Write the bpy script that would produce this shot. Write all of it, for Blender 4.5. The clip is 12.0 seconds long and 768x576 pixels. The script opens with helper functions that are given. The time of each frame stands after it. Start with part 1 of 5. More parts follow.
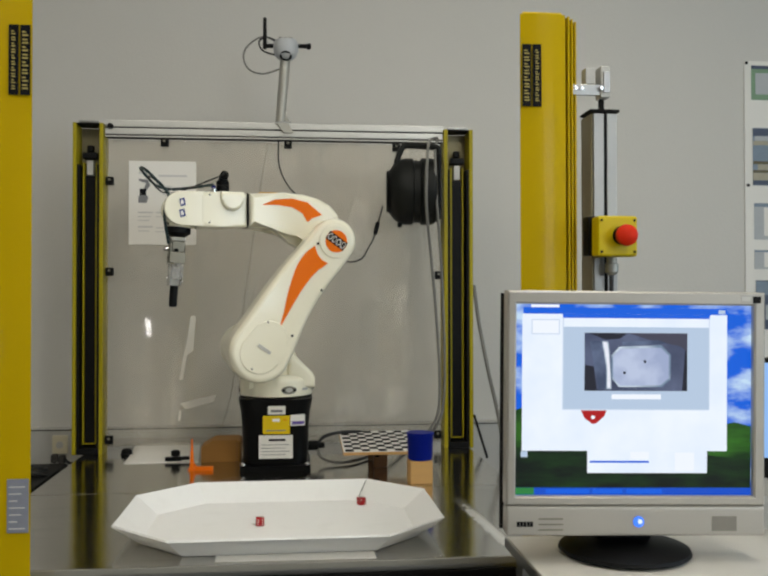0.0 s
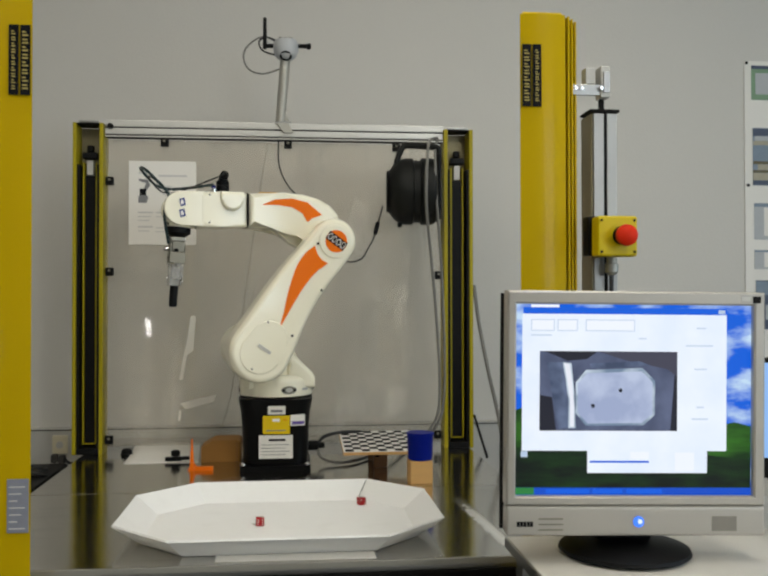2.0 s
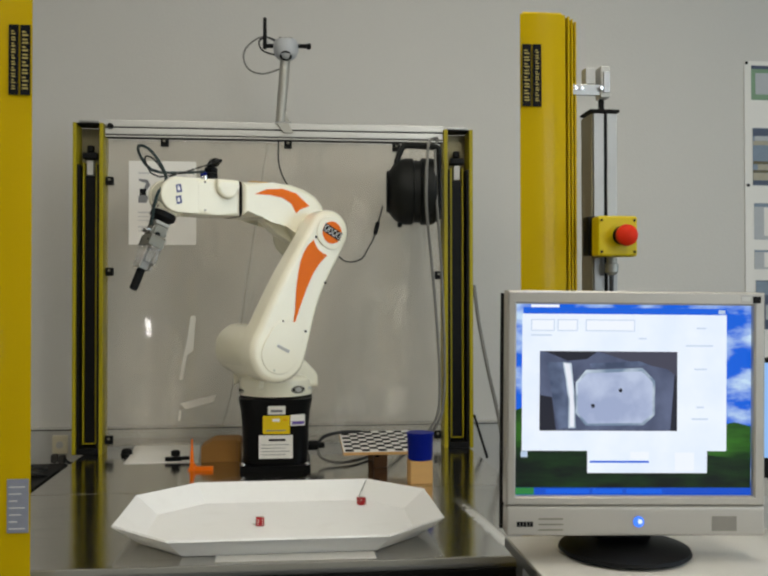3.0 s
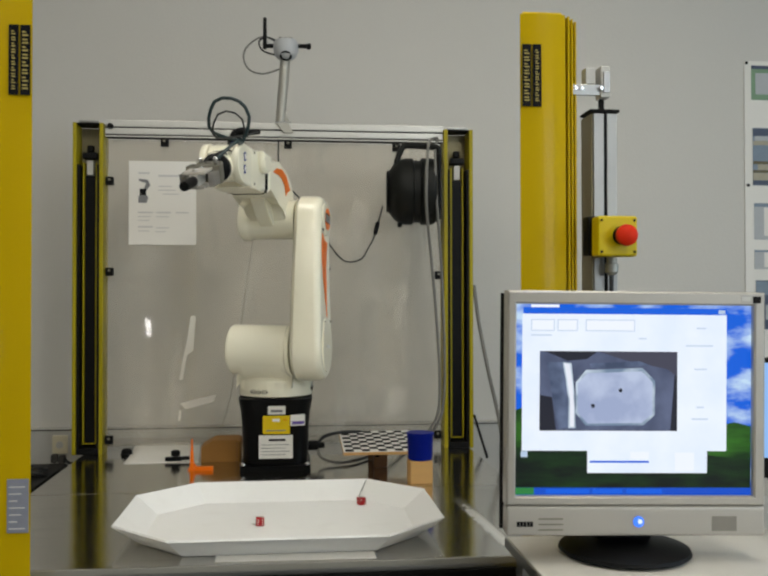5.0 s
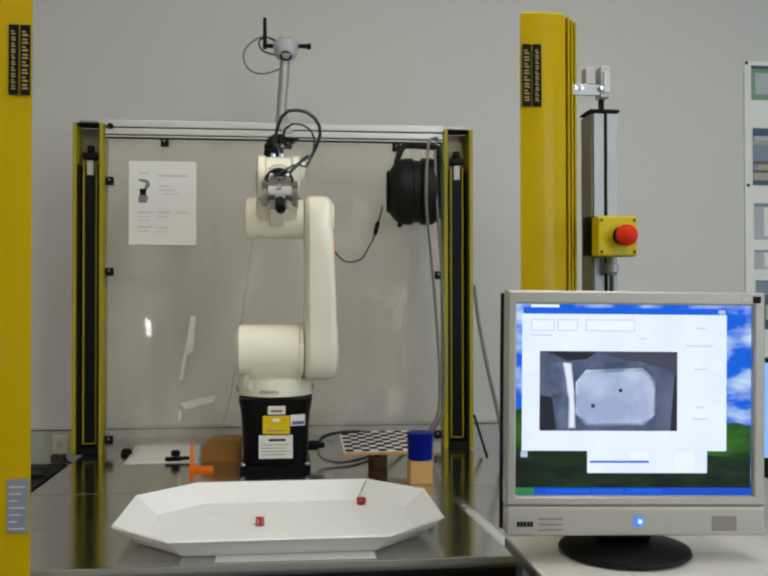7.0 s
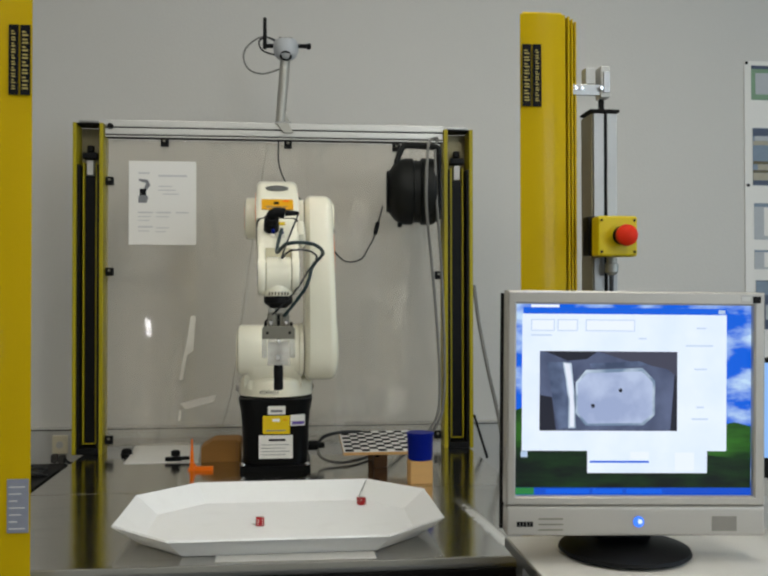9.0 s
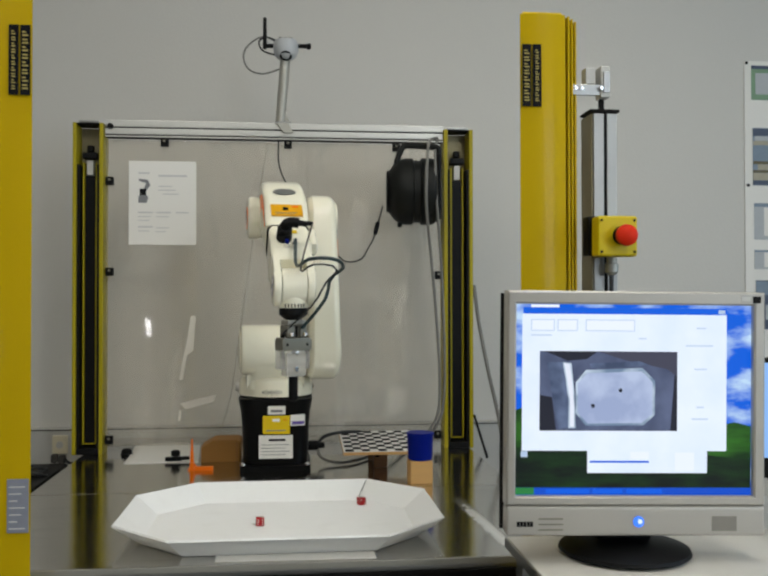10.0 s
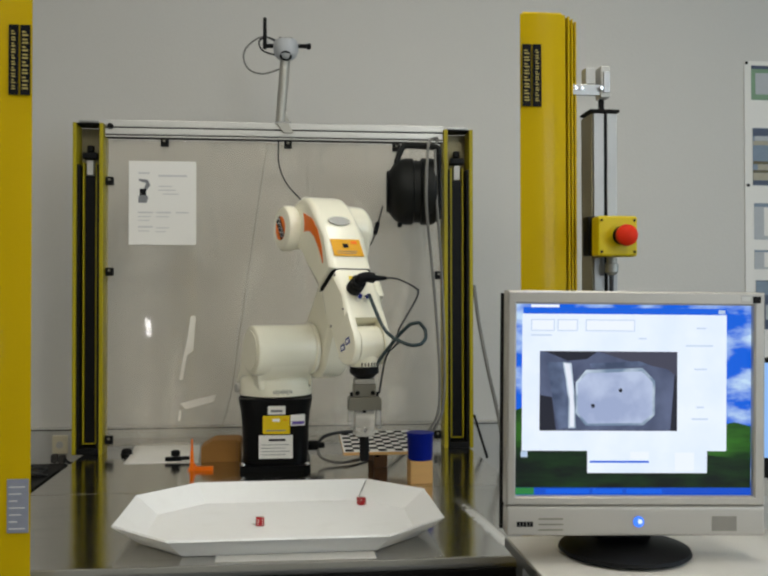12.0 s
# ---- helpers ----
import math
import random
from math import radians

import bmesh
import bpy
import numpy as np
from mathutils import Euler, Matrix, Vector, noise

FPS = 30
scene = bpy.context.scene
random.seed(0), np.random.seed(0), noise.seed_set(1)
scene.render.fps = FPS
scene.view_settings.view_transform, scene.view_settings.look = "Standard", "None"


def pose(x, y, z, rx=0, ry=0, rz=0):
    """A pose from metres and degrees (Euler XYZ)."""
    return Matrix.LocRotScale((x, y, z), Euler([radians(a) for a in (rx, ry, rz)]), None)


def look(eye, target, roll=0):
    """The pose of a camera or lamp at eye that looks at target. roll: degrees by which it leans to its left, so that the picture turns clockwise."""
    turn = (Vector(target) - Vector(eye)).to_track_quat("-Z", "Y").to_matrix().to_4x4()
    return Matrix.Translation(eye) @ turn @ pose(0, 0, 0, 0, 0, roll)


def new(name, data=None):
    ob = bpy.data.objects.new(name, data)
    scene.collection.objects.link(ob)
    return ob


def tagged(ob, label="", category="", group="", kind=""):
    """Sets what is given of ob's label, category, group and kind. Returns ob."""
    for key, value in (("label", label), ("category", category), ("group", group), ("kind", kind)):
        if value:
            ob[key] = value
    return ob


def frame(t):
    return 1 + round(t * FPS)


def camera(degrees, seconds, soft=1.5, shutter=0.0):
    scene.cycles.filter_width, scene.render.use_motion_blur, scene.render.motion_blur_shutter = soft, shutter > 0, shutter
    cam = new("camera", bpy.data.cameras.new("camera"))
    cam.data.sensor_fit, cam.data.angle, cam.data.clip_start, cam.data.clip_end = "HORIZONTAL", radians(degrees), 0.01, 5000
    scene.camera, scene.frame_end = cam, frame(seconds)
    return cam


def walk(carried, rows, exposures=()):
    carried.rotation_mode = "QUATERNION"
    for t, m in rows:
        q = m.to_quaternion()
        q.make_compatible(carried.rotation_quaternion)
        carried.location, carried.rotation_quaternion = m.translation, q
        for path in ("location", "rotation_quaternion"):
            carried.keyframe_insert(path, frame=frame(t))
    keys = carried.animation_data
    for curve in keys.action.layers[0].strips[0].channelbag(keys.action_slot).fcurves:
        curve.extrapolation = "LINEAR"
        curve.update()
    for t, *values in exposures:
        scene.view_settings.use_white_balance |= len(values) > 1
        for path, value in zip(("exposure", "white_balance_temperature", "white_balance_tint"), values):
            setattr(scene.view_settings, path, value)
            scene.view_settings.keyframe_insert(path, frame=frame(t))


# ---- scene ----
cam = camera(47.30, 12.0, soft=2.4)
EYE = Vector((0.0469, -2.537, 0.70 + 0.4728))
AIM = EYE + Vector((math.sin(radians(5.964)), math.cos(radians(5.964)), math.tan(radians(0.782))))
walk(cam, [(0.0, look(EYE, AIM, -0.07)), (12.0, look(EYE, AIM, -0.07))], [(0.0, 0.0, 6500, 10), (5.0, 0.0, 6470, 10), (6.5, 0.0, 6270, 10), (9.5, 0.0, 6220, 10), (10.5, 0.0, 6250, 10), (12.0, 0.0, 6340, 10)])

# The table's top is the level TZ; the arm stands at x = 0, y = 0.
TZ = 0.70

world = bpy.data.worlds.new("sky")
scene.world = world
world.use_nodes = True
_wn = world.node_tree.nodes
_sky = _wn.new("ShaderNodeTexSky")
_sky.sky_type = "NISHITA"
_sky.sun_disc = False
_sky.sun_elevation, _sky.sun_rotation = radians(40), radians(200)
_wn["Background"].inputs["Strength"].default_value = 0.1
world.node_tree.links.new(_sky.outputs[0], _wn["Background"].inputs["Color"])


def area_lamp(name, m, sx, sy, watts, color):
    d = bpy.data.lights.new(name, "AREA")
    d.shape, d.size, d.size_y, d.energy, d.color = "RECTANGLE", sx, sy, watts, color
    ob = new(name, d)
    ob.matrix_world = m
    return ob


# Ceiling tubes and the daylight of the windows behind and to the side of the camera.
for lx, ly, pw in ((-0.4, -1.15, 6.6), (0.9, -1.15, 9.8), (-0.9, -3.4, 15), (1.1, -3.4, 24)):
    area_lamp("ceiling_tube_lamp", pose(lx, ly, 2.80), 0.25, 1.4, pw, (1.0, 0.94, 0.81))
area_lamp("side_window_lamp", look((3.28, -2.2, 1.7), (0, -1.0, 1.3)), 1.5, 1.6, 21, (0.68, 0.86, 1.0))
area_lamp("rear_window_lamp", look((2.35, -4.9, 1.7), (0.4, 0, 1.2)), 1.2, 1.5, 29, (0.80, 0.91, 1.0))

# Narrow lamp added before the solid rear wall; the clear panel mirrors it.
area_lamp("streak_lamp", look((-1.24, -4.99, 0.93), (-1.24, 0, 0.93)), 0.036, 0.17, 0.5, (1.0, 1.0, 1.0))


# ---- materials ----
def lin(r, g, b):
    f = lambda c: c / 255 / 12.92 if c <= 10 else ((c / 255 + 0.055) / 1.055) ** 2.4
    return (f(r), f(g), f(b), 1)


def mat(name, base, rough=0.5, metal=0.0, var=0.08, scale=6.0, grain=120.0, bump=0.02, coat=0.0, emit=0.0,
        stretch=(1, 1, 1), emit_color=None, dirt=0.0, spec=0.5):
    """A procedural surface: base colour with broad stains and fine grain, uneven gloss and fine relief."""
    m = bpy.data.materials.new(name)
    m.use_nodes = True
    nt = m.node_tree
    n, link = nt.nodes, nt.links.new
    p = n["Principled BSDF"]
    p.inputs["Metallic"].default_value = metal
    p.inputs["Coat Weight"].default_value = coat
    p.inputs["Coat Roughness"].default_value = 0.10
    p.inputs["Specular IOR Level"].default_value = spec
    co = n.new("ShaderNodeTexCoord")
    mp = n.new("ShaderNodeMapping")
    mp.inputs["Scale"].default_value = stretch
    link(co.outputs["Object"], mp.inputs["Vector"])
    broad, fine = n.new("ShaderNodeTexNoise"), n.new("ShaderNodeTexNoise")
    broad.inputs["Scale"].default_value, broad.inputs["Detail"].default_value = scale, 5
    fine.inputs["Scale"].default_value, fine.inputs["Detail"].default_value = grain, 3
    for t in (broad, fine):
        link(mp.outputs[0], t.inputs["Vector"])
    mix = n.new("ShaderNodeMix")
    mix.data_type = "RGBA"
    c = base[:3]
    mix.inputs["A"].default_value = (*[max(0, v * (1 - var)) for v in c], 1)
    mix.inputs["B"].default_value = (*[min(1, v * (1 + var)) for v in c], 1)
    add = n.new("ShaderNodeMath")
    add.operation = "MULTIPLY_ADD"
    link(fine.outputs["Fac"], add.inputs[0])
    add.inputs[1].default_value = 0.45
    sc = n.new("ShaderNodeMath")
    sc.operation = "MULTIPLY"
    sc.inputs[1].default_value = 0.6
    link(broad.outputs["Fac"], sc.inputs[0])
    link(sc.outputs[0], add.inputs[2])
    link(add.outputs[0], mix.inputs["Factor"])
    col = mix.outputs["Result"]
    if dirt:
        ramp = n.new("ShaderNodeValToRGB")
        ramp.color_ramp.elements[0].position, ramp.color_ramp.elements[1].position = 0.56, 0.72
        sp = n.new("ShaderNodeTexNoise")
        sp.inputs["Scale"].default_value, sp.inputs["Detail"].default_value = scale * 3.1, 8
        link(mp.outputs[0], sp.inputs["Vector"])
        link(sp.outputs["Fac"], ramp.inputs[0])
        mul = n.new("ShaderNodeMath")
        mul.operation = "MULTIPLY"
        mul.inputs[1].default_value = dirt
        link(ramp.outputs[0], mul.inputs[0])
        dm = n.new("ShaderNodeMix")
        dm.data_type = "RGBA"
        link(mul.outputs[0], dm.inputs["Factor"])
        link(col, dm.inputs["A"])
        dm.inputs["B"].default_value = (c[0] * 0.45, c[1] * 0.42, c[2] * 0.38, 1)
        col = dm.outputs["Result"]
    link(col, p.inputs["Base Color"])
    rr = n.new("ShaderNodeMapRange")
    rr.inputs["To Min"].default_value, rr.inputs["To Max"].default_value = max(0.02, rough * 0.8), min(1, rough * 1.2)
    link(broad.outputs["Fac"], rr.inputs["Value"])
    link(rr.outputs[0], p.inputs["Roughness"])
    if bump:
        b = n.new("ShaderNodeBump")
        b.inputs["Strength"].default_value, b.inputs["Distance"].default_value = bump, 0.01
        link(fine.outputs["Fac"], b.inputs["Height"])
        link(b.outputs[0], p.inputs["Normal"])
    if emit:
        p.inputs["Emission Color"].default_value = emit_color or base
        p.inputs["Emission Strength"].default_value = emit
    return m


def glow(name, c, strength):
    """Lit pixels of a screen."""
    m = bpy.data.materials.new(name)
    m.use_nodes = True
    p = m.node_tree.nodes["Principled BSDF"]
    p.inputs["Base Color"].default_value = (0.01, 0.01, 0.012, 1)
    p.inputs["Roughness"].default_value = 0.5
    p.inputs["Specular IOR Level"].default_value = 0.12
    p.inputs["Emission Color"].default_value = c
    p.inputs["Emission Strength"].default_value = strength
    return m


def clear(name, tint, gloss, rough=0.03, haze=0.0):
    """Thin clear sheet: mostly see-through, with a little mirror gloss."""
    m = bpy.data.materials.new(name)
    m.use_nodes = True
    n, link = m.node_tree.nodes, m.node_tree.links.new
    n.remove(n["Principled BSDF"])
    tr, gl, mx, fr = n.new("ShaderNodeBsdfTransparent"), n.new("ShaderNodeBsdfGlossy"), n.new("ShaderNodeMixShader"), n.new("ShaderNodeFresnel")
    tr.inputs["Color"].default_value = tint
    gl.inputs["Roughness"].default_value = rough
    fr.inputs["IOR"].default_value = gloss
    link(fr.outputs[0], mx.inputs[0])
    link(tr.outputs[0], mx.inputs[1])
    link(gl.outputs[0], mx.inputs[2])
    out = mx.outputs[0]
    if haze:
        co, mp, no, ra = n.new("ShaderNodeTexCoord"), n.new("ShaderNodeMapping"), n.new("ShaderNodeTexNoise"), n.new("ShaderNodeMapRange")
        mp.inputs["Scale"].default_value = (5.0, 1.0, 2.2)
        no.inputs["Scale"].default_value, no.inputs["Detail"].default_value = 1.7, 6
        ra.inputs["From Min"].default_value, ra.inputs["From Max"].default_value = 0.52, 0.78
        ra.inputs["To Min"].default_value, ra.inputs["To Max"].default_value = haze * .3, haze
        df, m2 = n.new("ShaderNodeBsdfDiffuse"), n.new("ShaderNodeMixShader")
        df.inputs["Color"].default_value = (0.84, 0.80, 0.73, 1)
        link(co.outputs["Object"], mp.inputs["Vector"])
        link(mp.outputs[0], no.inputs["Vector"])
        link(no.outputs["Fac"], ra.inputs["Value"])
        link(ra.outputs[0], m2.inputs[0])
        link(out, m2.inputs[1])
        link(df.outputs[0], m2.inputs[2])
        out = m2.outputs[0]
    link(out, n["Material Output"].inputs["Surface"])
    return m


M_DUCT = mat("grey duct plastic", lin(180, 178, 172), 0.6, var=0.04, scale=2, bump=0.02)
M_WALL = mat("painted plaster", lin(201, 198, 191), 0.75, var=0.035, scale=1.3, grain=90, bump=0.06)
M_CEIL = mat("ceiling white", lin(235, 234, 230), 0.85, var=0.03)
M_FLOOR = mat("grey vinyl floor", lin(112, 112, 110), 0.4, var=0.1, scale=3)
M_STEEL = mat("brushed stainless steel", (0.65, 0.635, 0.60, 1), 0.135, 1.0, var=0.10, scale=2.2, grain=60, bump=0.012, stretch=(1, 12, 1), dirt=0.25)
M_BEAM = mat("pale aluminium", (0.54, 0.535, 0.505, 1), 0.4, 0.45, var=0.05, grain=300, bump=0.01)
M_ALU = mat("anodised aluminium", (0.30, 0.30, 0.295, 1), 0.35, 0.9, var=0.05, grain=300, bump=0.01)
M_SLOT = mat("dark slot", lin(16, 15, 14), 0.6, var=0.15, spec=0.12)
M_YEL = mat("yellow powder coat", (0.49, 0.332, 0.0, 1), 0.32, var=0.06, scale=3, grain=250, bump=0.008, spec=0.08, coat=0.08)
# The same yellow darkened: shade on the frame posts, put into the colour.
M_YELSHADE = mat("shaded yellow paint", (0.335, 0.27, 0.003, 1), 0.42, var=0.08, scale=4, grain=200, bump=0.02, spec=0.25)
M_BLK = mat("black plastic", lin(12, 12, 13), 0.5, var=0.15, bump=0.03, spec=0.15)
M_REEL = mat("charcoal plastic", lin(17, 18, 15), 0.5, var=0.15, bump=0.03, spec=0.22)
M_WHITE = mat("cream enamel", (0.90, 0.86, 0.69, 1), 0.25, var=0.025, scale=4, grain=200, bump=0.006, coat=0.5, dirt=0.05)
M_CAST = mat("black cast iron paint", lin(8, 8, 9), 0.3, var=0.15, bump=0.03, spec=0.16)
M_ORG = mat("orange paint", (0.86, 0.17, 0.003, 1), 0.4, spec=0.18, var=0.05)
M_WARN = mat("amber sticker", (0.72, 0.35, 0.0, 1), 0.4, spec=0.25, var=0.05)
M_PAPER = mat("white paper", lin(228, 225, 218), 0.8, var=0.02, bump=0.02)
M_INK = mat("grey print", lin(122, 122, 124), 0.8, var=0.2)
M_PALEINK = mat("pale print", lin(198, 196, 194), 0.8, var=0.2, grain=400)
M_DARKINK = mat("dark print", lin(20, 20, 23), 0.8, var=0.15, spec=0.15)
M_LABELYEL = mat("yellow sticker", (0.74, 0.52, 0.004, 1), 0.45, spec=0.25, var=0.06)
M_LETTER = mat("worn yellow print", lin(166, 150, 84), 0.5, var=0.25, grain=300, spec=0.2)
M_PURP = mat("violet print", lin(92, 70, 150), 0.5, var=0.1)
M_BLUEINK = mat("blue print", lin(30, 50, 120), 0.5, var=0.1)
M_GREY = mat("grey metal casting", (0.20, 0.19, 0.155, 1), 0.42, 0.6, var=0.12, grain=200, bump=0.03)
M_LIGHTGREY = mat("pale grey plastic", lin(180, 178, 172), 0.4, var=0.05)
M_CAMW = mat("webcam grey plastic", lin(176, 178, 180), 0.4, var=0.04)
M_CARD = mat("brown cardboard", lin(152, 108, 50), 0.85, var=0.12, grain=80, bump=0.05)
M_WOOD = mat("beech wood", lin(206, 160, 96), 0.6, var=0.12, scale=10, stretch=(1, 1, 6), bump=0.03)
M_DKWOOD = mat("brown wood", lin(112, 78, 48), 0.65, var=0.15, scale=10, stretch=(4, 1, 1))
M_BLUE = mat("blue plastic", (0.002, 0.010, 0.19, 1), 0.4, var=0.08, spec=0.08)
M_RED = mat("red plastic", (0.62, 0.026, 0.006, 1), 0.42, spec=0.1, var=0.05)
M_DIE = mat("dark red resin", (0.36, 0.008, 0.010, 1), 0.25, var=0.08)
M_PIP = mat("white pip", lin(240, 236, 232), 0.5, var=0.02)
M_TRAY = mat("white foam board", lin(236, 236, 234), 0.7, var=0.025, scale=5, bump=0.02, dirt=0.06)
M_BEZEL = mat("silver plastic", lin(164, 160, 152), 0.38, 0.25, var=0.04, grain=300)
M_CABLE = mat("black rubber cable", lin(26, 27, 28), 0.5, var=0.15)
M_GCABLE = mat("grey cable", lin(110, 108, 102), 0.5, var=0.1)
M_TEAL = mat("dark teal hose", lin(28, 48, 50), 0.35, var=0.15)
M_DESK = mat("pale laminate", lin(205, 200, 190), 0.45, var=0.05, scale=4, dirt=0.05)
M_CHROME = mat("bright metal", (0.75, 0.75, 0.76, 1), 0.2, 1.0, var=0.05)
M_FROST = mat("milky plastic", lin(182, 181, 175), 0.35, var=0.05)
M_PANE = clear("window glass", (0.98, 0.985, 0.98, 1), 1.4)
M_PALECABLE = mat("pale grey cable", lin(152, 149, 142), 0.5, var=0.1)
M_POST = mat("dull profile alloy", (0.36, 0.36, 0.35, 1), 0.45, 0.45, var=0.06, grain=300)
M_STOP = mat("lemon stop box plastic", (0.60, 0.455, 0.002, 1), 0.4, var=0.06, scale=8, spec=0.2)
# Alloy darkened and yellowed in its colour, for surfaces that stand in shade.
M_SIDE = mat("alloy with painted shade", (0.23, 0.20, 0.12, 1), 0.45, 0.6, var=0.1, scale=5, stretch=(1, 1, .2))
M_STALK = mat("brushed grey alloy", (0.36, 0.35, 0.31, 1), 0.45, 0.5, var=0.08, grain=300, bump=0.01)
M_SEAM = mat("grey shadow gap plastic", lin(70, 67, 62), 0.7, var=0.1)
M_CLEARBLOCK = clear("milky clear plastic", (0.93, 0.94, 0.95, 1), 1.45, .12, haze=0.62)
M_CLEARPLATE = clear("clear plastic plate", (0.90, 0.91, 0.93, 1), 1.45, .08, haze=0.38)
M_PALEPATCH = mat("pale patch", lin(232, 227, 216), 0.4, var=0.12, scale=18, grain=90, bump=0.05)
# The acrylic's pale haze also stands in for mirrored window light.
M_PLEXI = clear("clear acrylic", (0.985, 0.967, 0.928, 1), 1.42, haze=0.27)


def streaked(m):
    """A pale reflection streak painted into the steel sheet, near the table's right edge."""
    n, link = m.node_tree.nodes, m.node_tree.links.new
    p = n["Principled BSDF"]

    def op(kind, a, b=None, c=None):
        q = n.new("ShaderNodeMath")
        q.operation = kind
        for k, v in enumerate((a, b, c)):
            if v is None:
                continue
            if isinstance(v, (int, float)):
                q.inputs[k].default_value = v
            else:
                link(v, q.inputs[k])
        return q.outputs[0]

    def ramp(v, lo, hi):
        q = n.new("ShaderNodeMapRange")
        q.interpolation_type = "SMOOTHSTEP"
        q.inputs["From Min"].default_value, q.inputs["From Max"].default_value = lo, hi
        link(v, q.inputs["Value"])
        return q.outputs[0]

    co, sp, no = n.new("ShaderNodeTexCoord"), n.new("ShaderNodeSeparateXYZ"), n.new("ShaderNodeTexNoise")
    no.inputs["Scale"].default_value, no.inputs["Detail"].default_value = 60, 8
    link(co.outputs["Object"], sp.inputs[0])
    link(co.outputs["Object"], no.inputs["Vector"])
    x, y = sp.outputs[0], sp.outputs[1]
    mid = op("MULTIPLY_ADD", y, -.059, .4090)
    off = op("ABSOLUTE", op("MULTIPLY_ADD", no.outputs["Fac"], .012, op("SUBTRACT", op("SUBTRACT", x, mid), .006)))
    mask = op("MULTIPLY", op("MULTIPLY", ramp(off, .021, .0), ramp(y, -.42, -.74)), ramp(y, -.90, -.86))
    mask = op("MULTIPLY", mask, ramp(no.outputs["Fac"], .12, .52))
    for key, val in (("Metallic", .15), ("Roughness", .6)):
        sock = p.inputs[key]
        q = n.new("ShaderNodeMix")
        if sock.links:
            link(sock.links[0].from_socket, q.inputs["A"])
        else:
            q.inputs["A"].default_value = sock.default_value
        q.inputs["B"].default_value = val
        link(mask, q.inputs["Factor"])
        link(q.outputs["Result"], sock)
    sock = p.inputs["Base Color"]
    q = n.new("ShaderNodeMix")
    q.data_type = "RGBA"
    link(sock.links[0].from_socket, q.inputs["A"])
    q.inputs["B"].default_value = (.86, .86, .84, 1)
    link(mask, q.inputs["Factor"])
    link(q.outputs["Result"], sock)


streaked(M_STEEL)


# ---- mesh helpers ----
def finish(bm, name, material, smooth=35):
    bmesh.ops.recalc_face_normals(bm, faces=bm.faces)
    me = bpy.data.meshes.new(name)
    bm.to_mesh(me)
    bm.free()
    for p in me.polygons:
        p.use_smooth = True
    me.set_sharp_from_angle(angle=radians(smooth))
    me.materials.append(material)
    return me


def part(name, bm, material, parent=None, label="", m=None):
    ob = new(name, finish(bm, name, material))
    if parent:
        ob.parent = parent
    if m is not None:
        ob.matrix_basis = m
    if label:
        ob["label"] = label
    wn = ob.modifiers.new("even normals", "WEIGHTED_NORMAL")
    wn.keep_sharp = True
    return ob


def thing(name, m, label, category, group="", kind=""):
    ob = new(name)
    ob.empty_display_size = 0.05
    ob.matrix_world = m
    return tagged(ob, label, category, group, kind)


def solid(name, bm, material, label, category, m=None, group="", kind=""):
    return tagged(part(name, bm, material, None, "", m), label, category, group, kind)


def bevel(bm, geom_edges, w, seg=2):
    if w > 0:
        bmesh.ops.bevel(bm, geom=geom_edges, offset=w, segments=seg, profile=0.5, affect="EDGES", clamp_overlap=True)


def box(x0, x1, y0, y1, z0, z1, bev=0.0, bm=None, seg=2):
    tmp = bmesh.new()
    bmesh.ops.create_cube(tmp, size=1)
    for v in tmp.verts:
        v.co = Vector((x0 + (v.co.x + .5) * (x1 - x0), y0 + (v.co.y + .5) * (y1 - y0), z0 + (v.co.z + .5) * (z1 - z0)))
    bevel(tmp, tmp.edges[:], bev, seg)
    return merge(bm, tmp)


def merge(bm, tmp):
    if bm is None:
        return tmp
    me = bpy.data.meshes.new("tmp")
    tmp.to_mesh(me)
    tmp.free()
    bm.from_mesh(me)
    bpy.data.meshes.remove(me)
    return bm


def prism(pts, lo, hi, axis="y", bev=0.0, bm=None, seg=2):
    """A closed outline carried from lo to hi along an axis. The outline's two numbers are the other two axes in order."""
    tmp = bmesh.new()
    put = {"x": lambda a, b, c: (c, a, b), "y": lambda a, b, c: (a, c, b), "z": lambda a, b, c: (a, b, c)}[axis]
    lower = [tmp.verts.new(put(a, b, lo)) for a, b in pts]
    upper = [tmp.verts.new(put(a, b, hi)) for a, b in pts]
    n = len(pts)
    caps = [tmp.faces.new(lower[::-1]), tmp.faces.new(upper)]
    for i in range(n):
        tmp.faces.new((lower[i], lower[(i + 1) % n], upper[(i + 1) % n], upper[i]))
    if bev:
        bevel(tmp, list({e for f in caps for e in f.edges}), bev, seg)
    return merge(bm, tmp)


def loft(rings, bm=None, closed=True):
    tmp = bmesh.new()
    vs = [[tmp.verts.new(p) for p in r] for r in rings]
    n = len(vs[0])
    for a, b in zip(vs, vs[1:]):
        for i in range(n):
            tmp.faces.new((a[i], a[(i + 1) % n], b[(i + 1) % n], b[i]))
    if closed:
        tmp.faces.new(vs[0][::-1])
        tmp.faces.new(vs[-1])
    return merge(bm, tmp)


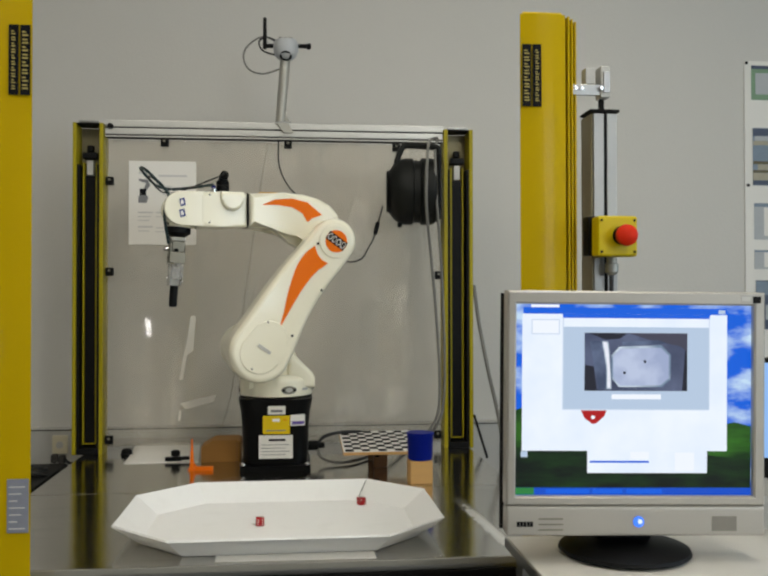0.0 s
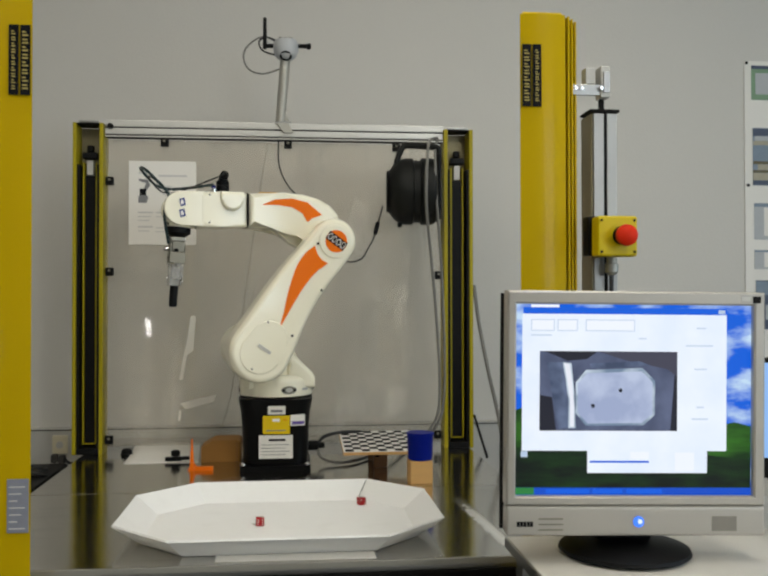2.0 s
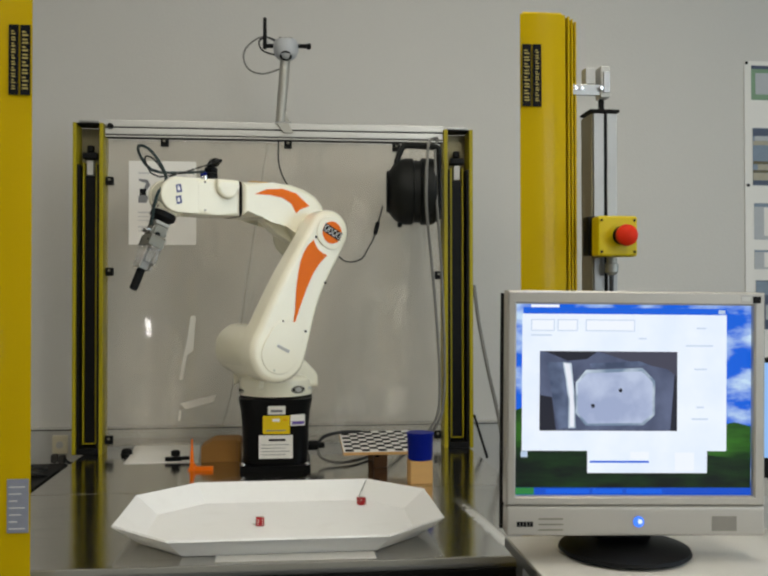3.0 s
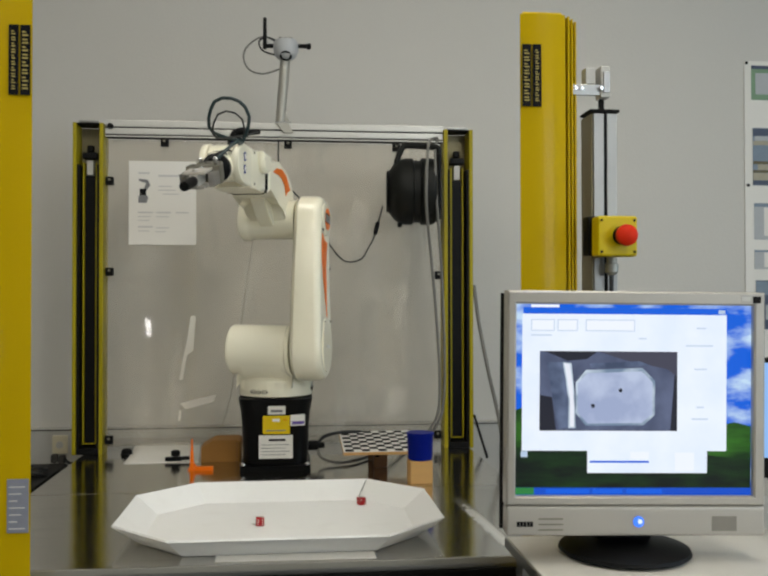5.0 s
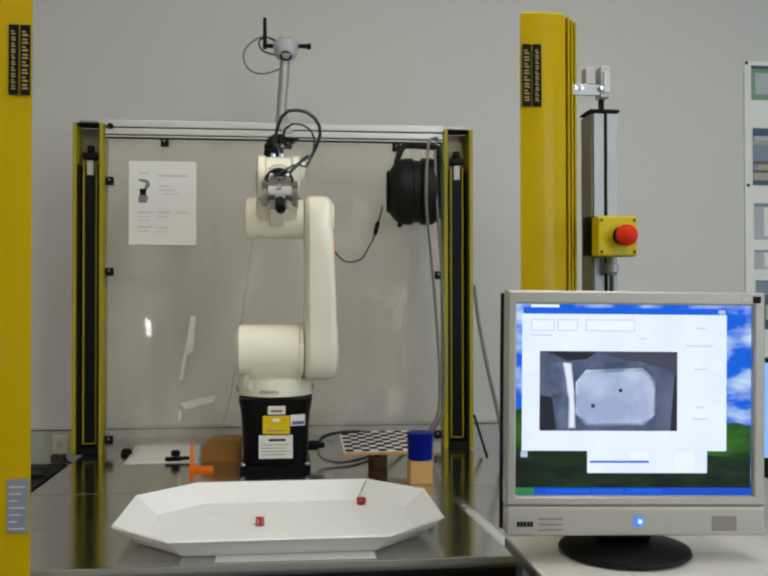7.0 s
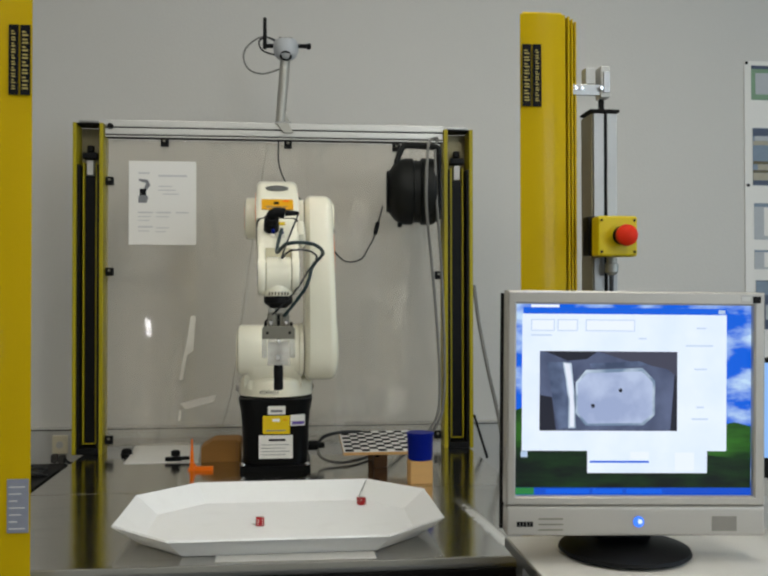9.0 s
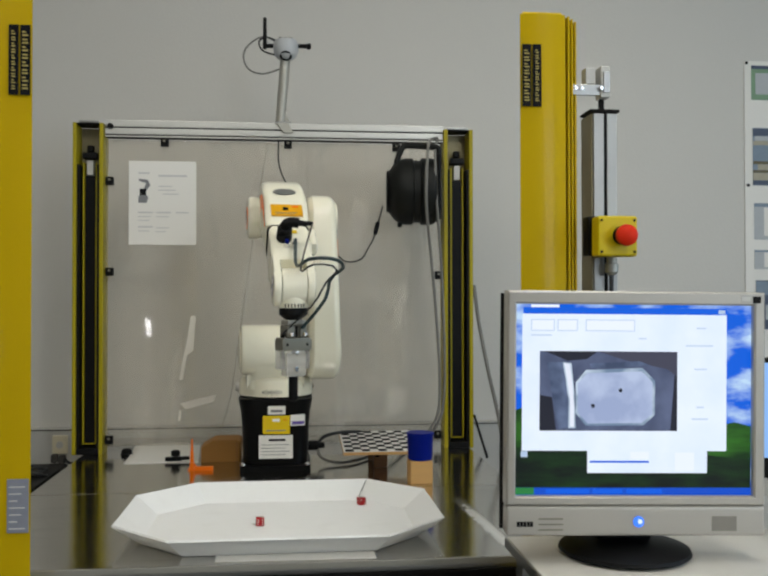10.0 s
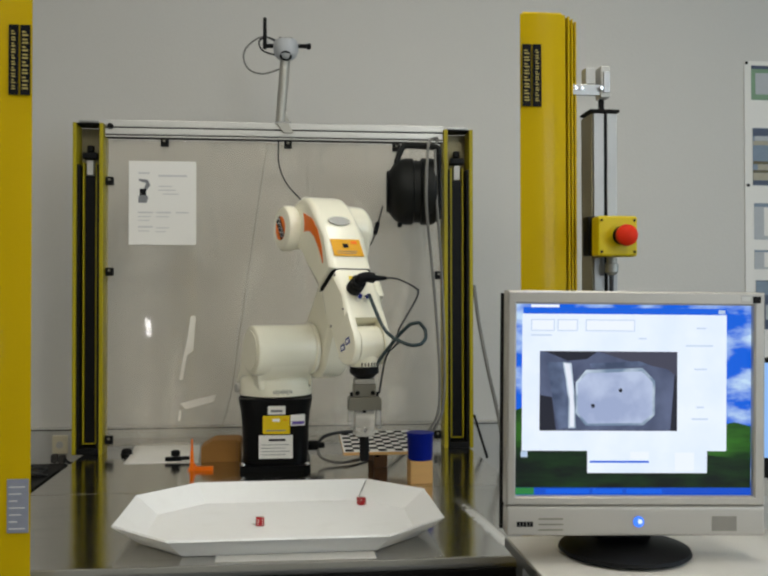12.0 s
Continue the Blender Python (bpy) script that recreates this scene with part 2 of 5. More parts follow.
def rrect(hx, hy, r, z, seg=5, cx=0, cy=0):
    out = []
    for sx, sy, a0 in ((1, 1, 0), (-1, 1, 90), (-1, -1, 180), (1, -1, 270)):
        for k in range(seg + 1):
            a = radians(a0 + 90 * k / seg)
            out.append((cx + sx * (hx - r) + r * math.cos(a), cy + sy * (hy - r) + r * math.sin(a), z))
    return out


def lathe(profile, seg=32, bm=None, m=None):
    """Profile of (radius, height) turned round the z axis, then moved by m."""
    tmp = bmesh.new()
    rings = [[(max(r, 1e-4) * math.cos(2 * math.pi * k / seg), max(r, 1e-4) * math.sin(2 * math.pi * k / seg), z) for k in range(seg)] for r, z in profile]
    loft(rings, tmp)
    if m is not None:
        bmesh.ops.transform(tmp, matrix=m, verts=tmp.verts)
    return merge(bm, tmp)


def cyl(r, z0, z1, bev=0.0, seg=28, bm=None, m=None):
    b = min(bev, abs(z1 - z0) / 2.01, r)
    if b > 0:
        pr = [(r - b, z0), (r - b * .3, z0 + b * .3), (r, z0 + b), (r, z1 - b), (r - b * .3, z1 - b * .3), (r - b, z1)]
    else:
        pr = [(r, z0), (r, z1)]
    return lathe(pr, seg, bm, m)


ALONG_Y = pose(0, 0, 0, -90)          # turns the z axis to +y
ALONG_X = pose(0, 0, 0, 0, 90)        # turns the z axis to +x


def smooth_path(pts, n=8):
    pts = [Vector(p) for p in pts]
    out = []
    for i in range(len(pts) - 1):
        a, b, c, d = pts[max(0, i - 1)], pts[i], pts[i + 1], pts[min(len(pts) - 1, i + 2)]
        for k in range(n):
            t = k / n
            out.append(0.5 * ((2 * b) + (c - a) * t + (2 * a - 5 * b + 4 * c - d) * t * t + (3 * b - a - 3 * c + d) * t ** 3))
    return out + [pts[-1]]


def tube(pts, r, n=8, seg=8, bm=None):
    path = smooth_path(pts, n)
    rings, up = [], Vector((0.13, 0.31, 0.94))
    for i, p in enumerate(path):
        d = (path[min(i + 1, len(path) - 1)] - path[max(i - 1, 0)]).normalized()
        s = d.cross(up)
        s = s.normalized() if s.length > 1e-4 else d.orthogonal().normalized()
        up = s.cross(d)
        rings.append([p + r * (math.cos(2 * math.pi * k / seg) * s + math.sin(2 * math.pi * k / seg) * up) for k in range(seg)])
    return loft(rings, bm)


def capsule_outline(z0, r0, z1, r1, n=14):
    """Outline round two circles on the line x = 0, as (x, z)."""
    a = math.asin((r0 - r1) / (z1 - z0))
    top = [(r1 * math.cos(t), z1 + r1 * math.sin(t)) for t in np.linspace(a, math.pi - a, n)]
    low = [(r0 * math.cos(t), z0 + r0 * math.sin(t)) for t in np.linspace(math.pi - a, 2 * math.pi + a, n)]
    return top + low


def ngon(cx, cy, r, n=20, sx=1.0):
    return [(cx + sx * r * math.cos(2 * math.pi * k / n), cy + r * math.sin(2 * math.pi * k / n)) for k in range(n)]



def glow_mix(name, a, b, scale, strength, lo=0.45, hi=0.6, stretch=(1, 1, 1)):
    """Lit screen pixels that vary softly between two colours."""
    m = glow(name, a, strength)
    n, link = m.node_tree.nodes, m.node_tree.links.new
    co, mp, no, ra = n.new("ShaderNodeTexCoord"), n.new("ShaderNodeMapping"), n.new("ShaderNodeTexNoise"), n.new("ShaderNodeValToRGB")
    mp.inputs["Scale"].default_value = stretch
    no.inputs["Scale"].default_value, no.inputs["Detail"].default_value = scale, 4
    ra.color_ramp.elements[0].position, ra.color_ramp.elements[1].position = lo, hi
    ra.color_ramp.elements[0].color, ra.color_ramp.elements[1].color = a, b
    link(co.outputs["Object"], mp.inputs["Vector"])
    link(mp.outputs[0], no.inputs["Vector"])
    link(no.outputs["Fac"], ra.inputs[0])
    link(ra.outputs[0], n["Principled BSDF"].inputs["Emission Color"])
    return m


# ---- the room ----
def structure(name, bm, material, label, category):
    return solid(name, bm, material, label, category, kind="structure")


RX0, RX1, RY0, RY1, RH = -2.6, 3.4, -5.0, 0.62, 2.9
structure("floor", box(RX0, RX1, RY0, RY1, -0.1, 0), M_FLOOR, "grey vinyl laboratory floor", "floor")
structure("ceiling", box(RX0, RX1, RY0, RY1, RH, RH + 0.1), M_CEIL, "plain white laboratory ceiling", "ceiling")
structure("wall_north", box(RX0 - .15, RX1 + .15, RY1, RY1 + 0.15, -0.1, RH + .1), M_WALL, "pale grey painted plaster wall behind the robot cell", "wall")
structure("wall_west", box(RX0 - .15, RX0, RY0, RY1, -0.1, RH + .1), M_WALL, "pale grey painted plaster side wall", "wall")


def wall_with_opening(name, along, a0, a1, lo, hi, o0, o1, oz0, oz1, label):
    """A wall with one window opening right through it. along: the axis on which it runs."""
    bm = None
    for u0, u1, z0, z1 in ((a0, o0, -0.1, RH + .1), (o1, a1, -0.1, RH + .1), (o0, o1, -0.1, oz0), (o0, o1, oz1, RH + .1)):
        bm = box(lo, hi, u0, u1, z0, z1, bm=bm) if along == "y" else box(u0, u1, lo, hi, z0, z1, bm=bm)
    return structure(name, bm, M_WALL, label, "wall")


wall_with_opening("wall_east", "y", RY0, RY1, RX1, RX1 + .15, -3.0, -1.4, 0.85, 2.55, "pale grey side wall with a wide window")
wall_with_opening("wall_south", "x", RX0 - .15, RX1 + .15, RY0 - .15, RY0, 1.65, 3.05, 0.85, 2.55, "pale grey rear wall with a wide window")


def window_unit(name, m, w, h):
    t = thing(name, m, "white framed window to bright daylight", "window", kind="structure")
    part("window_frame", box(-w / 2, -w / 2 + .06, -.04, .04, 0, h, .005), M_PAPER, t)
    part("window_frame", box(w / 2 - .06, w / 2, -.04, .04, 0, h, .005), M_PAPER, t)
    part("window_frame", box(-w / 2 + .06, w / 2 - .06, -.04, .04, 0, .06, .005), M_PAPER, t)
    part("window_frame", box(-w / 2 + .06, w / 2 - .06, -.04, .04, h - .06, h, .005), M_PAPER, t)
    p = part("pane", box(-w / 2 + .06, w / 2 - .06, -.004, .004, .06, h - .06), M_PANE, t)
    p.visible_shadow = False


window_unit("window_1", pose(RX1 + .09, -2.2, 0.85, 0, 0, 90), 1.6, 1.7)
window_unit("window_2", pose(2.35, RY0 - .09, 0.85), 1.4, 1.7)

# Dark board set behind that added lamp; the wall has no opening here.
structure("streak_lamp_board", box(-1.275, -1.205, RY0 + .001, RY0 + .004, .79, 1.07), M_SLOT, "dark board behind the added streak lamp", "window")

# Cable duct along the wall, level with the table's top.
structure("trim", box(RX0, RX1, RY1 - .05, RY1 - .002, TZ - .14, TZ + .034, .004), M_DUCT, "pale grey cable duct along the wall", "cable duct")
structure("trim_2", box(RX0, RX1, RY1 - .053, RY1 - .0505, TZ + .0270, TZ + .0305), M_SEAM, "dark seam of the cable duct", "cable duct")
structure("baseboard", box(RX0, RX1, RY1 - .015, RY1 - .001, 0.001, .08, .003), M_SLOT, "dark grey baseboard strip", "baseboard")


def ceiling_light(x, y):
    t = thing("ceiling_light", pose(x, y, RH), "white ceiling fluorescent fixture", "lamp", "ceiling lights")
    part("housing", box(-.15, .15, -.75, .75, -.07, -.002, .01), M_PAPER, t)
    part("diffuser", box(-.125, .125, -.7, .7, -.085, -.072, .004), mat("lamp diffuser", (0.9, 0.88, 0.84, 1), 0.5, emit=3.0), t, "glowing diffuser")


for lx, ly in ((-0.4, -1.15), (0.9, -1.15), (-0.9, -3.4), (1.1, -3.4)):
    ceiling_light(lx, ly)


# ---- the steel table ----
def steel_table():
    t = thing("steel_table", pose(0, 0, 0), "stainless steel work table under the robot arm", "table")
    part("tabletop", box(-.592, .612, -.942, .56, TZ - .012, TZ, .003), M_STEEL, t)
    part("seam", box(-.590, .610, -.3290, -.3270, TZ + .0002, TZ + .0006), M_STEEL, t, "narrow bright seam between two sheets")
    part("front_edge", box(-.592, .612, -.9450, -.9424, TZ - .0115, TZ - .0008, .0008), M_STALK, t, "worn folded front edge")
    part("apron", box(-.585, .605, -.936, .55, TZ - .10, TZ - .013, .004), M_ALU, t, "aluminium profile under the top")
    part("front_rail", box(-.585, .605, -.948, -.937, TZ - .095, TZ - .022, .003), M_SLOT, t, "dark front rail")
    part("rail_strip", box(-.585, .605, -.9525, -.9485, TZ - .055, TZ - .047, .001), M_SEAM, t)
    for x in (-.55, .57):
        for y in (-.90, .5):
            part("leg", box(x - .03, x + .03, y - .03, y + .03, 0, TZ - .101, .004), M_ALU, t)


steel_table()


# ---- frame round the cell ----
def frame_post(x0, x1, name_label):
    """Upright with yellow cheeks and a dark, deep channel."""
    cx, w, h = (x0 + x1) / 2, x1 - x0, 1.019
    t = thing("frame_post", pose(cx, .226, TZ), name_label, "post", "frame posts")
    hw = w / 2
    part("cheek", box(-hw, -hw + .012, 0, .075, 0, h, .002), M_YELSHADE, t)
    part("cheek", box(hw - .012, hw, 0, .075, 0, h, .002), M_YELSHADE, t)
    part("lip", box(-hw + .0125, -hw + .02, 0.004, .07, 0.02, h - .128, .001), M_BLK, t)
    part("lip", box(hw - .02, hw - .0125, 0.004, .07, 0.02, h - .128, .001), M_BLK, t)
    part("channel_back", box(-hw + .0205, hw - .0205, .062, .074, 0.02, h - .128, .001), M_SLOT, t)
    part("back_plate", box(-hw, hw, .0754, .0800, h - .132, h - .0055, .001), M_SIDE, t, "bare metal back of the channel")
    part("base_strip", box(-.0215, .0215, .03, .0335, .0285, .0325, .0005), M_YELSHADE, t)
    part("lid", box(-hw + .0125, hw - .0125, .002, .074, h - .0050, h - .001, .0005), M_SLOT, t, "dark end lid")
    part("inner_strip", box(-.0215, -.0165, .03, .0615, 0.03, h - .12, .0008), M_YELSHADE, t, "narrow yellow strip")
    part("inner_strip", box(.0165, .0215, .03, .0615, 0.03, h - .12, .0008), M_YELSHADE, t, "narrow yellow strip")
    part("sensor_bar", box(-.0155, .0155, .035, .061, 0.03, h - .16, .002), M_BLK, t, "black light curtain bar")
    part("sensor_head", box(-.010, .010, .03, .058, h - .158, h - .112, .002), M_FROST, t, "pale end cap")
    part("bracket", box(-.022, .022, .02, .0555, h - .108, h - .088, .004), M_BLK, t, "black clamp")
    part("knob", cyl(.011, 0, .02, .003, m=pose(0, .04, h - .085)), M_BLK, t)
    part("top_cap", box(-.03, .03, .01, .06, h + .0005, h + .008, .002), M_ALU, t)
    part("foot", box(-hw + .0125, hw - .0125, .002, .07, 0, .0195, .003), M_BLK, t, "black foot plate")
    return t


frame_post(-.623, -.531, "yellow and black light curtain post on the table's edge")
frame_post(.529, .623, "yellow and black light curtain post beside a cable reel")


def crossbeam():
    t = thing("crossbeam", pose(-.0005, .24, TZ + .989), "slotted aluminium crossbeam joining the two posts", "beam")
    L = .5285
    part("profile", box(-L, L, .006, .045, -.009, .041, .001), M_SLOT, t, "dark grooved core")
    part("top_face", box(-L, L, .006, .045, .0413, .044, .001), M_BEAM, t)
    for z0, z1 in ((-.010, -.0055), (-.0015, .0175), (.0215, .042)):
        part("rail", box(-L, L, 0, .0055, z0, z1, .0015), M_BEAM, t, "pale aluminium rail")
    part("end_screw", cyl(.009, 0, .012, .002, m=pose(-L + .018, -.002, .022) @ pose(0, 0, 0, 90)), M_BLK, t)


crossbeam()


def acrylic_panel():
    t = thing("acrylic_panel", pose(0, .262, TZ), "large clear acrylic sheet held by black clips", "panel")
    p = part("sheet", box(-.53, .528, 0, .005, .02, .972, .001), M_PLEXI, t)
    p.visible_shadow = False
    for pts in ([(-.305, .224), (-.294, .224), (-.282, .30), (-.262, .315), (-.254, .423), (-.270, .424), (-.281, .35), (-.296, .28)],
                [(-.302, .150), (-.240, .166), (-.19, .176), (-.20, .155), (-.25, .140), (-.286, .132)], [(-.309, .098), (-.303, .094), (-.297, .126), (-.306, .130)]):
        part("pale_patch", prism(pts, -.0022, -.0008, "y"), M_PALEPATCH, t, "pale patch on the sheet")
    for x, z in ((-.35, .966), (.033, .966), (.378, .962), (-.517, .843), (-.517, .561), (-.517, .041), (.515, .552), (.511, .041)):
        c = part("clip", box(x - .012, x + .012, -.016, -.001, z - .013, z + .013, .002), M_BLK, t, "black plastic clip")
        part("screw", cyl(.004, 0, .003, .001, 12, m=pose(x, -.0155, z + .004) @ pose(0, 0, 0, 90)), M_GREY, c)


acrylic_panel()


def printed_sheet():
    t = thing("printed_sheet", pose(-.357, .2605, TZ + .777), "printed white sheet taped to the clear panel", "paper")
    part("page", box(-.1035, .1035, -.0012, 0, -.131, .131), M_PAPER, t)
    f = -.0022
    part("picture", prism([(-.074, -.0), (-.048, -.0), (-.044, .018), (-.055, .03), (-.038, .055), (-.045, .072), (-.074, .075), (-.072, .068), (-.05, .062), (-.064, .03), (-.074, .02)][::-1], f, f + .0009, "y"), M_INK, t, "grey picture of a robot arm")
    part("picture_foot", box(-.07, -.05, f - .0004, f - .0001, .024, .044), M_DARKINK, t)
    for x0, x1, z, h in ((-.013, .075, .085, .006), (-.074, -.04, .093, .005), (-.013, .03, .052, .003), (-.013, .04, .04, .003), (.0, .05, .028, .003), (-.075, -.03, -.03, .005), (-.075, -.035, -.043, .003),
                         (-.075, -.04, -.055, .003), (-.02, .025, -.03, .005), (-.02, .02, -.043, .003), (.04, .08, -.03, .004), (-.075, -.03, -.075, .005), (-.075, -.04, -.088, .003), (-.02, .02, -.078, .003), (-.02, .01, -.09, .003)):
        part("text_bar", box(x0, x1, f, f + .0008, z - h / 2, z + h / 2), M_PALEINK, t)


printed_sheet()


def light_post(x0, x1, name_label, tx0, tx1, tz0, tz1, flutes, plate):
    h = 0.983 + TZ
    t = thing("light_curtain_column", pose(0, -1.02, 0), name_label, "column", "light curtain columns")
    xf = x1 - (.0232 if flutes else 0)
    n = 12
    prof = [(x0 + (xf - x0) * k / n, .006 - .006 * math.sin(math.pi * k / n)) for k in range(n + 1)] + ([(xf, .075), (x0 + .032, .075)] if flutes else [(xf - .036, .075), (x0, .075)])
    part("housing", prism(prof, 0.012, h, "z"), M_YEL, t)
    if flutes:
        for k in range(3):
            part("flute", box(xf + .0036 + k * .0078, xf + .0078 + k * .0078, .004 + k * .005, .07, .012, h - .002 - k * .003, .0015), M_YEL, t)
            # Strips of the darkened alloy, coloured as the shadow between the flutes.
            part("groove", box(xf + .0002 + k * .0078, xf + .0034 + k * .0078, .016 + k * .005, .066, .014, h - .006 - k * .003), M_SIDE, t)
    cap = [(x0 + .006, .010), (xf - .006, .010), (xf - .006, .062), (x0 + .036, .062)] if flutes else [(x0 + .006, .010), (xf - .006, .010), (xf - .040, .062), (x0 + .006, .062)]
    part("end_cap", prism(cap, h + .0005, h + .005, "z"), M_LABELYEL, t)
    part("foot", box(x0 - .02, x1 + .004, -.02, .06, 0, .0115, .003), M_SLOT, t, "dark foot plate")
    # Two upright dark name plates whose letters are plain bars.
    w = (tx1 - tx0)
    for k, (a, b) in enumerate(((0.0, .46), (.54, 1.0))):
        a, b = tx0 + a * w, tx0 + b * w
        n = part("name_plate", box(a, b, -.0022, -.0004, tz0, tz1, .0004), M_DARKINK, t, "black name plate")
        cnt = 8 if (k == 0) == flutes else 10
        step = (tz1 - tz0 - .016) / cnt
        wd = .30 if cnt == 8 else .2
        for i in range(cnt):
            z = tz0 + .008 + i * step
            cxm = (a + b) / 2
            part("letter_bar", box(cxm - wd * (b - a), cxm + wd * (b - a), -.0032, -.0023, z + step * .12, z + step * .34), M_LETTER, n)
            part("letter_bar", box(cxm - wd * (b - a), cxm + wd * (b - a) * (.2 if i % 2 else .8), -.0032, -.0023, z + step * .56, z + step * .76), M_LETTER, n)
    if plate:
        p = part("data_plate", box(*plate, .0008), mat("bluish grey plate", lin(132, 134, 146), .5, var=.22, scale=40), t, "grey data plate")
        for i in range(7):
            z = plate[5] - .012 - i * .0115
            part("text_bar", box(plate[0] + .004, plate[1] - .006 - (i % 3) * .006, plate[2] - .0009, plate[2] - .0001, z - .002, z), M_PALEINK, p)


light_post(-.50, -.388, "tall yellow light curtain column with a grey data plate", -.4245, -.3895, TZ + .816, TZ + .934, False,
           (-.424, -.389, -.0020, -.0003, TZ + .087, TZ + .176))
light_post(.450, .5565, "tall yellow light curtain column behind the monitor", .4525, .4870, TZ + .816, TZ + .927, True, None)


def stop_station():
    t = thing("emergency_stop_post", pose(.612, -1.0, 0), "aluminium profile post with an emergency stop box", "emergency stop")
    h = TZ + .813
    part("profile", box(-.022, .0215, .004, .06, 0.01, h - .002, .002), M_ALU, t)
    part("face_rail", box(-.022, -.003, 0, .0038, 0.01, h - .002, .001), M_POST, t)
    part("face_rail", box(.003, .0215, 0, .0038, 0.01, h - .002, .001), M_POST, t)
    part("slot", box(-.0029, .0029, .002, .0039, 0.01, h - .003), M_SLOT, t)
    # Side strip whose colour carries the post's shade and the column's yellow reflection.
    part("side_shade_strip", box(-.0255, -.0225, .004, .06, 0.01, h - .002, .001), M_SIDE, t, "strip coloured as the post's shaded side")
    part("cap", box(-.03, .026, -.003, .053, h, h + .005, .001), M_SLOT, t, "dark end plate")
    part("base", box(-.05, .05, -.03, .08, 0, .0095, .002), M_SLOT, t)
    b = part("back_box", box(-.044, .030, -.03, -.0005, TZ + .551, TZ + .621, .003), M_BLK, t, "black rear half of the stop box")
    y = part("front_box", box(-.0385, .0335, -.066, -.0305, TZ + .548, TZ + .619, .005), M_STOP, t, "yellow stop box cover")
    for ax in (-.032, .027):
        for az in (.556, .611):
            part("screw", cyl(.0025, 0, .002, .0005, 10, m=pose(ax, -.066, TZ + az) @ pose(0, 0, 0, 90)), M_SLOT, y)
    part("collar", cyl(.016, 0, .012, .002, m=pose(.003, -.066, TZ + .584) @ pose(0, 0, 0, 90)), M_SLOT, t)
    part("mushroom_button", lathe([(.011, 0), (.012, .006), (.0175, .008), (.0188, .015), (.0180, .020), (.014, .0235), (.007, .0255), (0, .026)], m=pose(.003, -.077, TZ + .583) @ pose(0, 0, 0, 90)), M_RED, t, "red mushroom button")
    part("cable_gland", lathe([(.009, 0), (.009, -.012), (.012, -.014), (.012, -.028), (.006, -.034)], m=pose(.004, -.016, TZ + .5505)), M_STALK, t)
    part("cable", tube([(.004, -.016, TZ + .52), (.004, -.014, TZ + .45), (.002, -.012, TZ + .3), (.003, -.014, 0.2), (.0, -.014, 0.02)], .004), M_CABLE, t)
    # Clamp that ties the post to the column.
    part("clamp_arm", box(-.068, .0, -.006, .0, TZ + .842, TZ + .862, .0015), M_ALU, t)
    part("clamp_block", box(-.038, -.020, -.004, .02, TZ + .8625, TZ + .893, .002), M_FROST, t)
    part("clamp_block", box(-.012, .006, -.010, .02, TZ + .838, TZ + .895, .002), M_FROST, t)
    part("clamp_plate", box(-.008, .004, -.014, -.0105, TZ + .846, TZ + .884, .001), M_ALU, t)
    part("clamp_stem", box(-.009, -.001, .004, .012, TZ + .8185, TZ + .8375), M_SLOT, t)
    for x in (-.058, -.047, -.012):
        part("bolt", cyl(.0042, 0, .005, .001, 12, m=pose(x, -.006 if x < -.03 else -.0105, TZ + .854) @ pose(0, 0, 0, 90)), M_CHROME, t)


stop_station()


# ---- the robot arm ----
ROBOT = thing("robot_arm", pose(0, 0, TZ), "cream six-axis robot arm on a black base with orange swooshes", "robot")


def sheet(pts, y, th, side):
    """Thin decal on a face at y, facing side (+1 or -1)."""
    lo, hi = sorted((y, y + side * th))
    return prism(pts, lo, hi, "y")


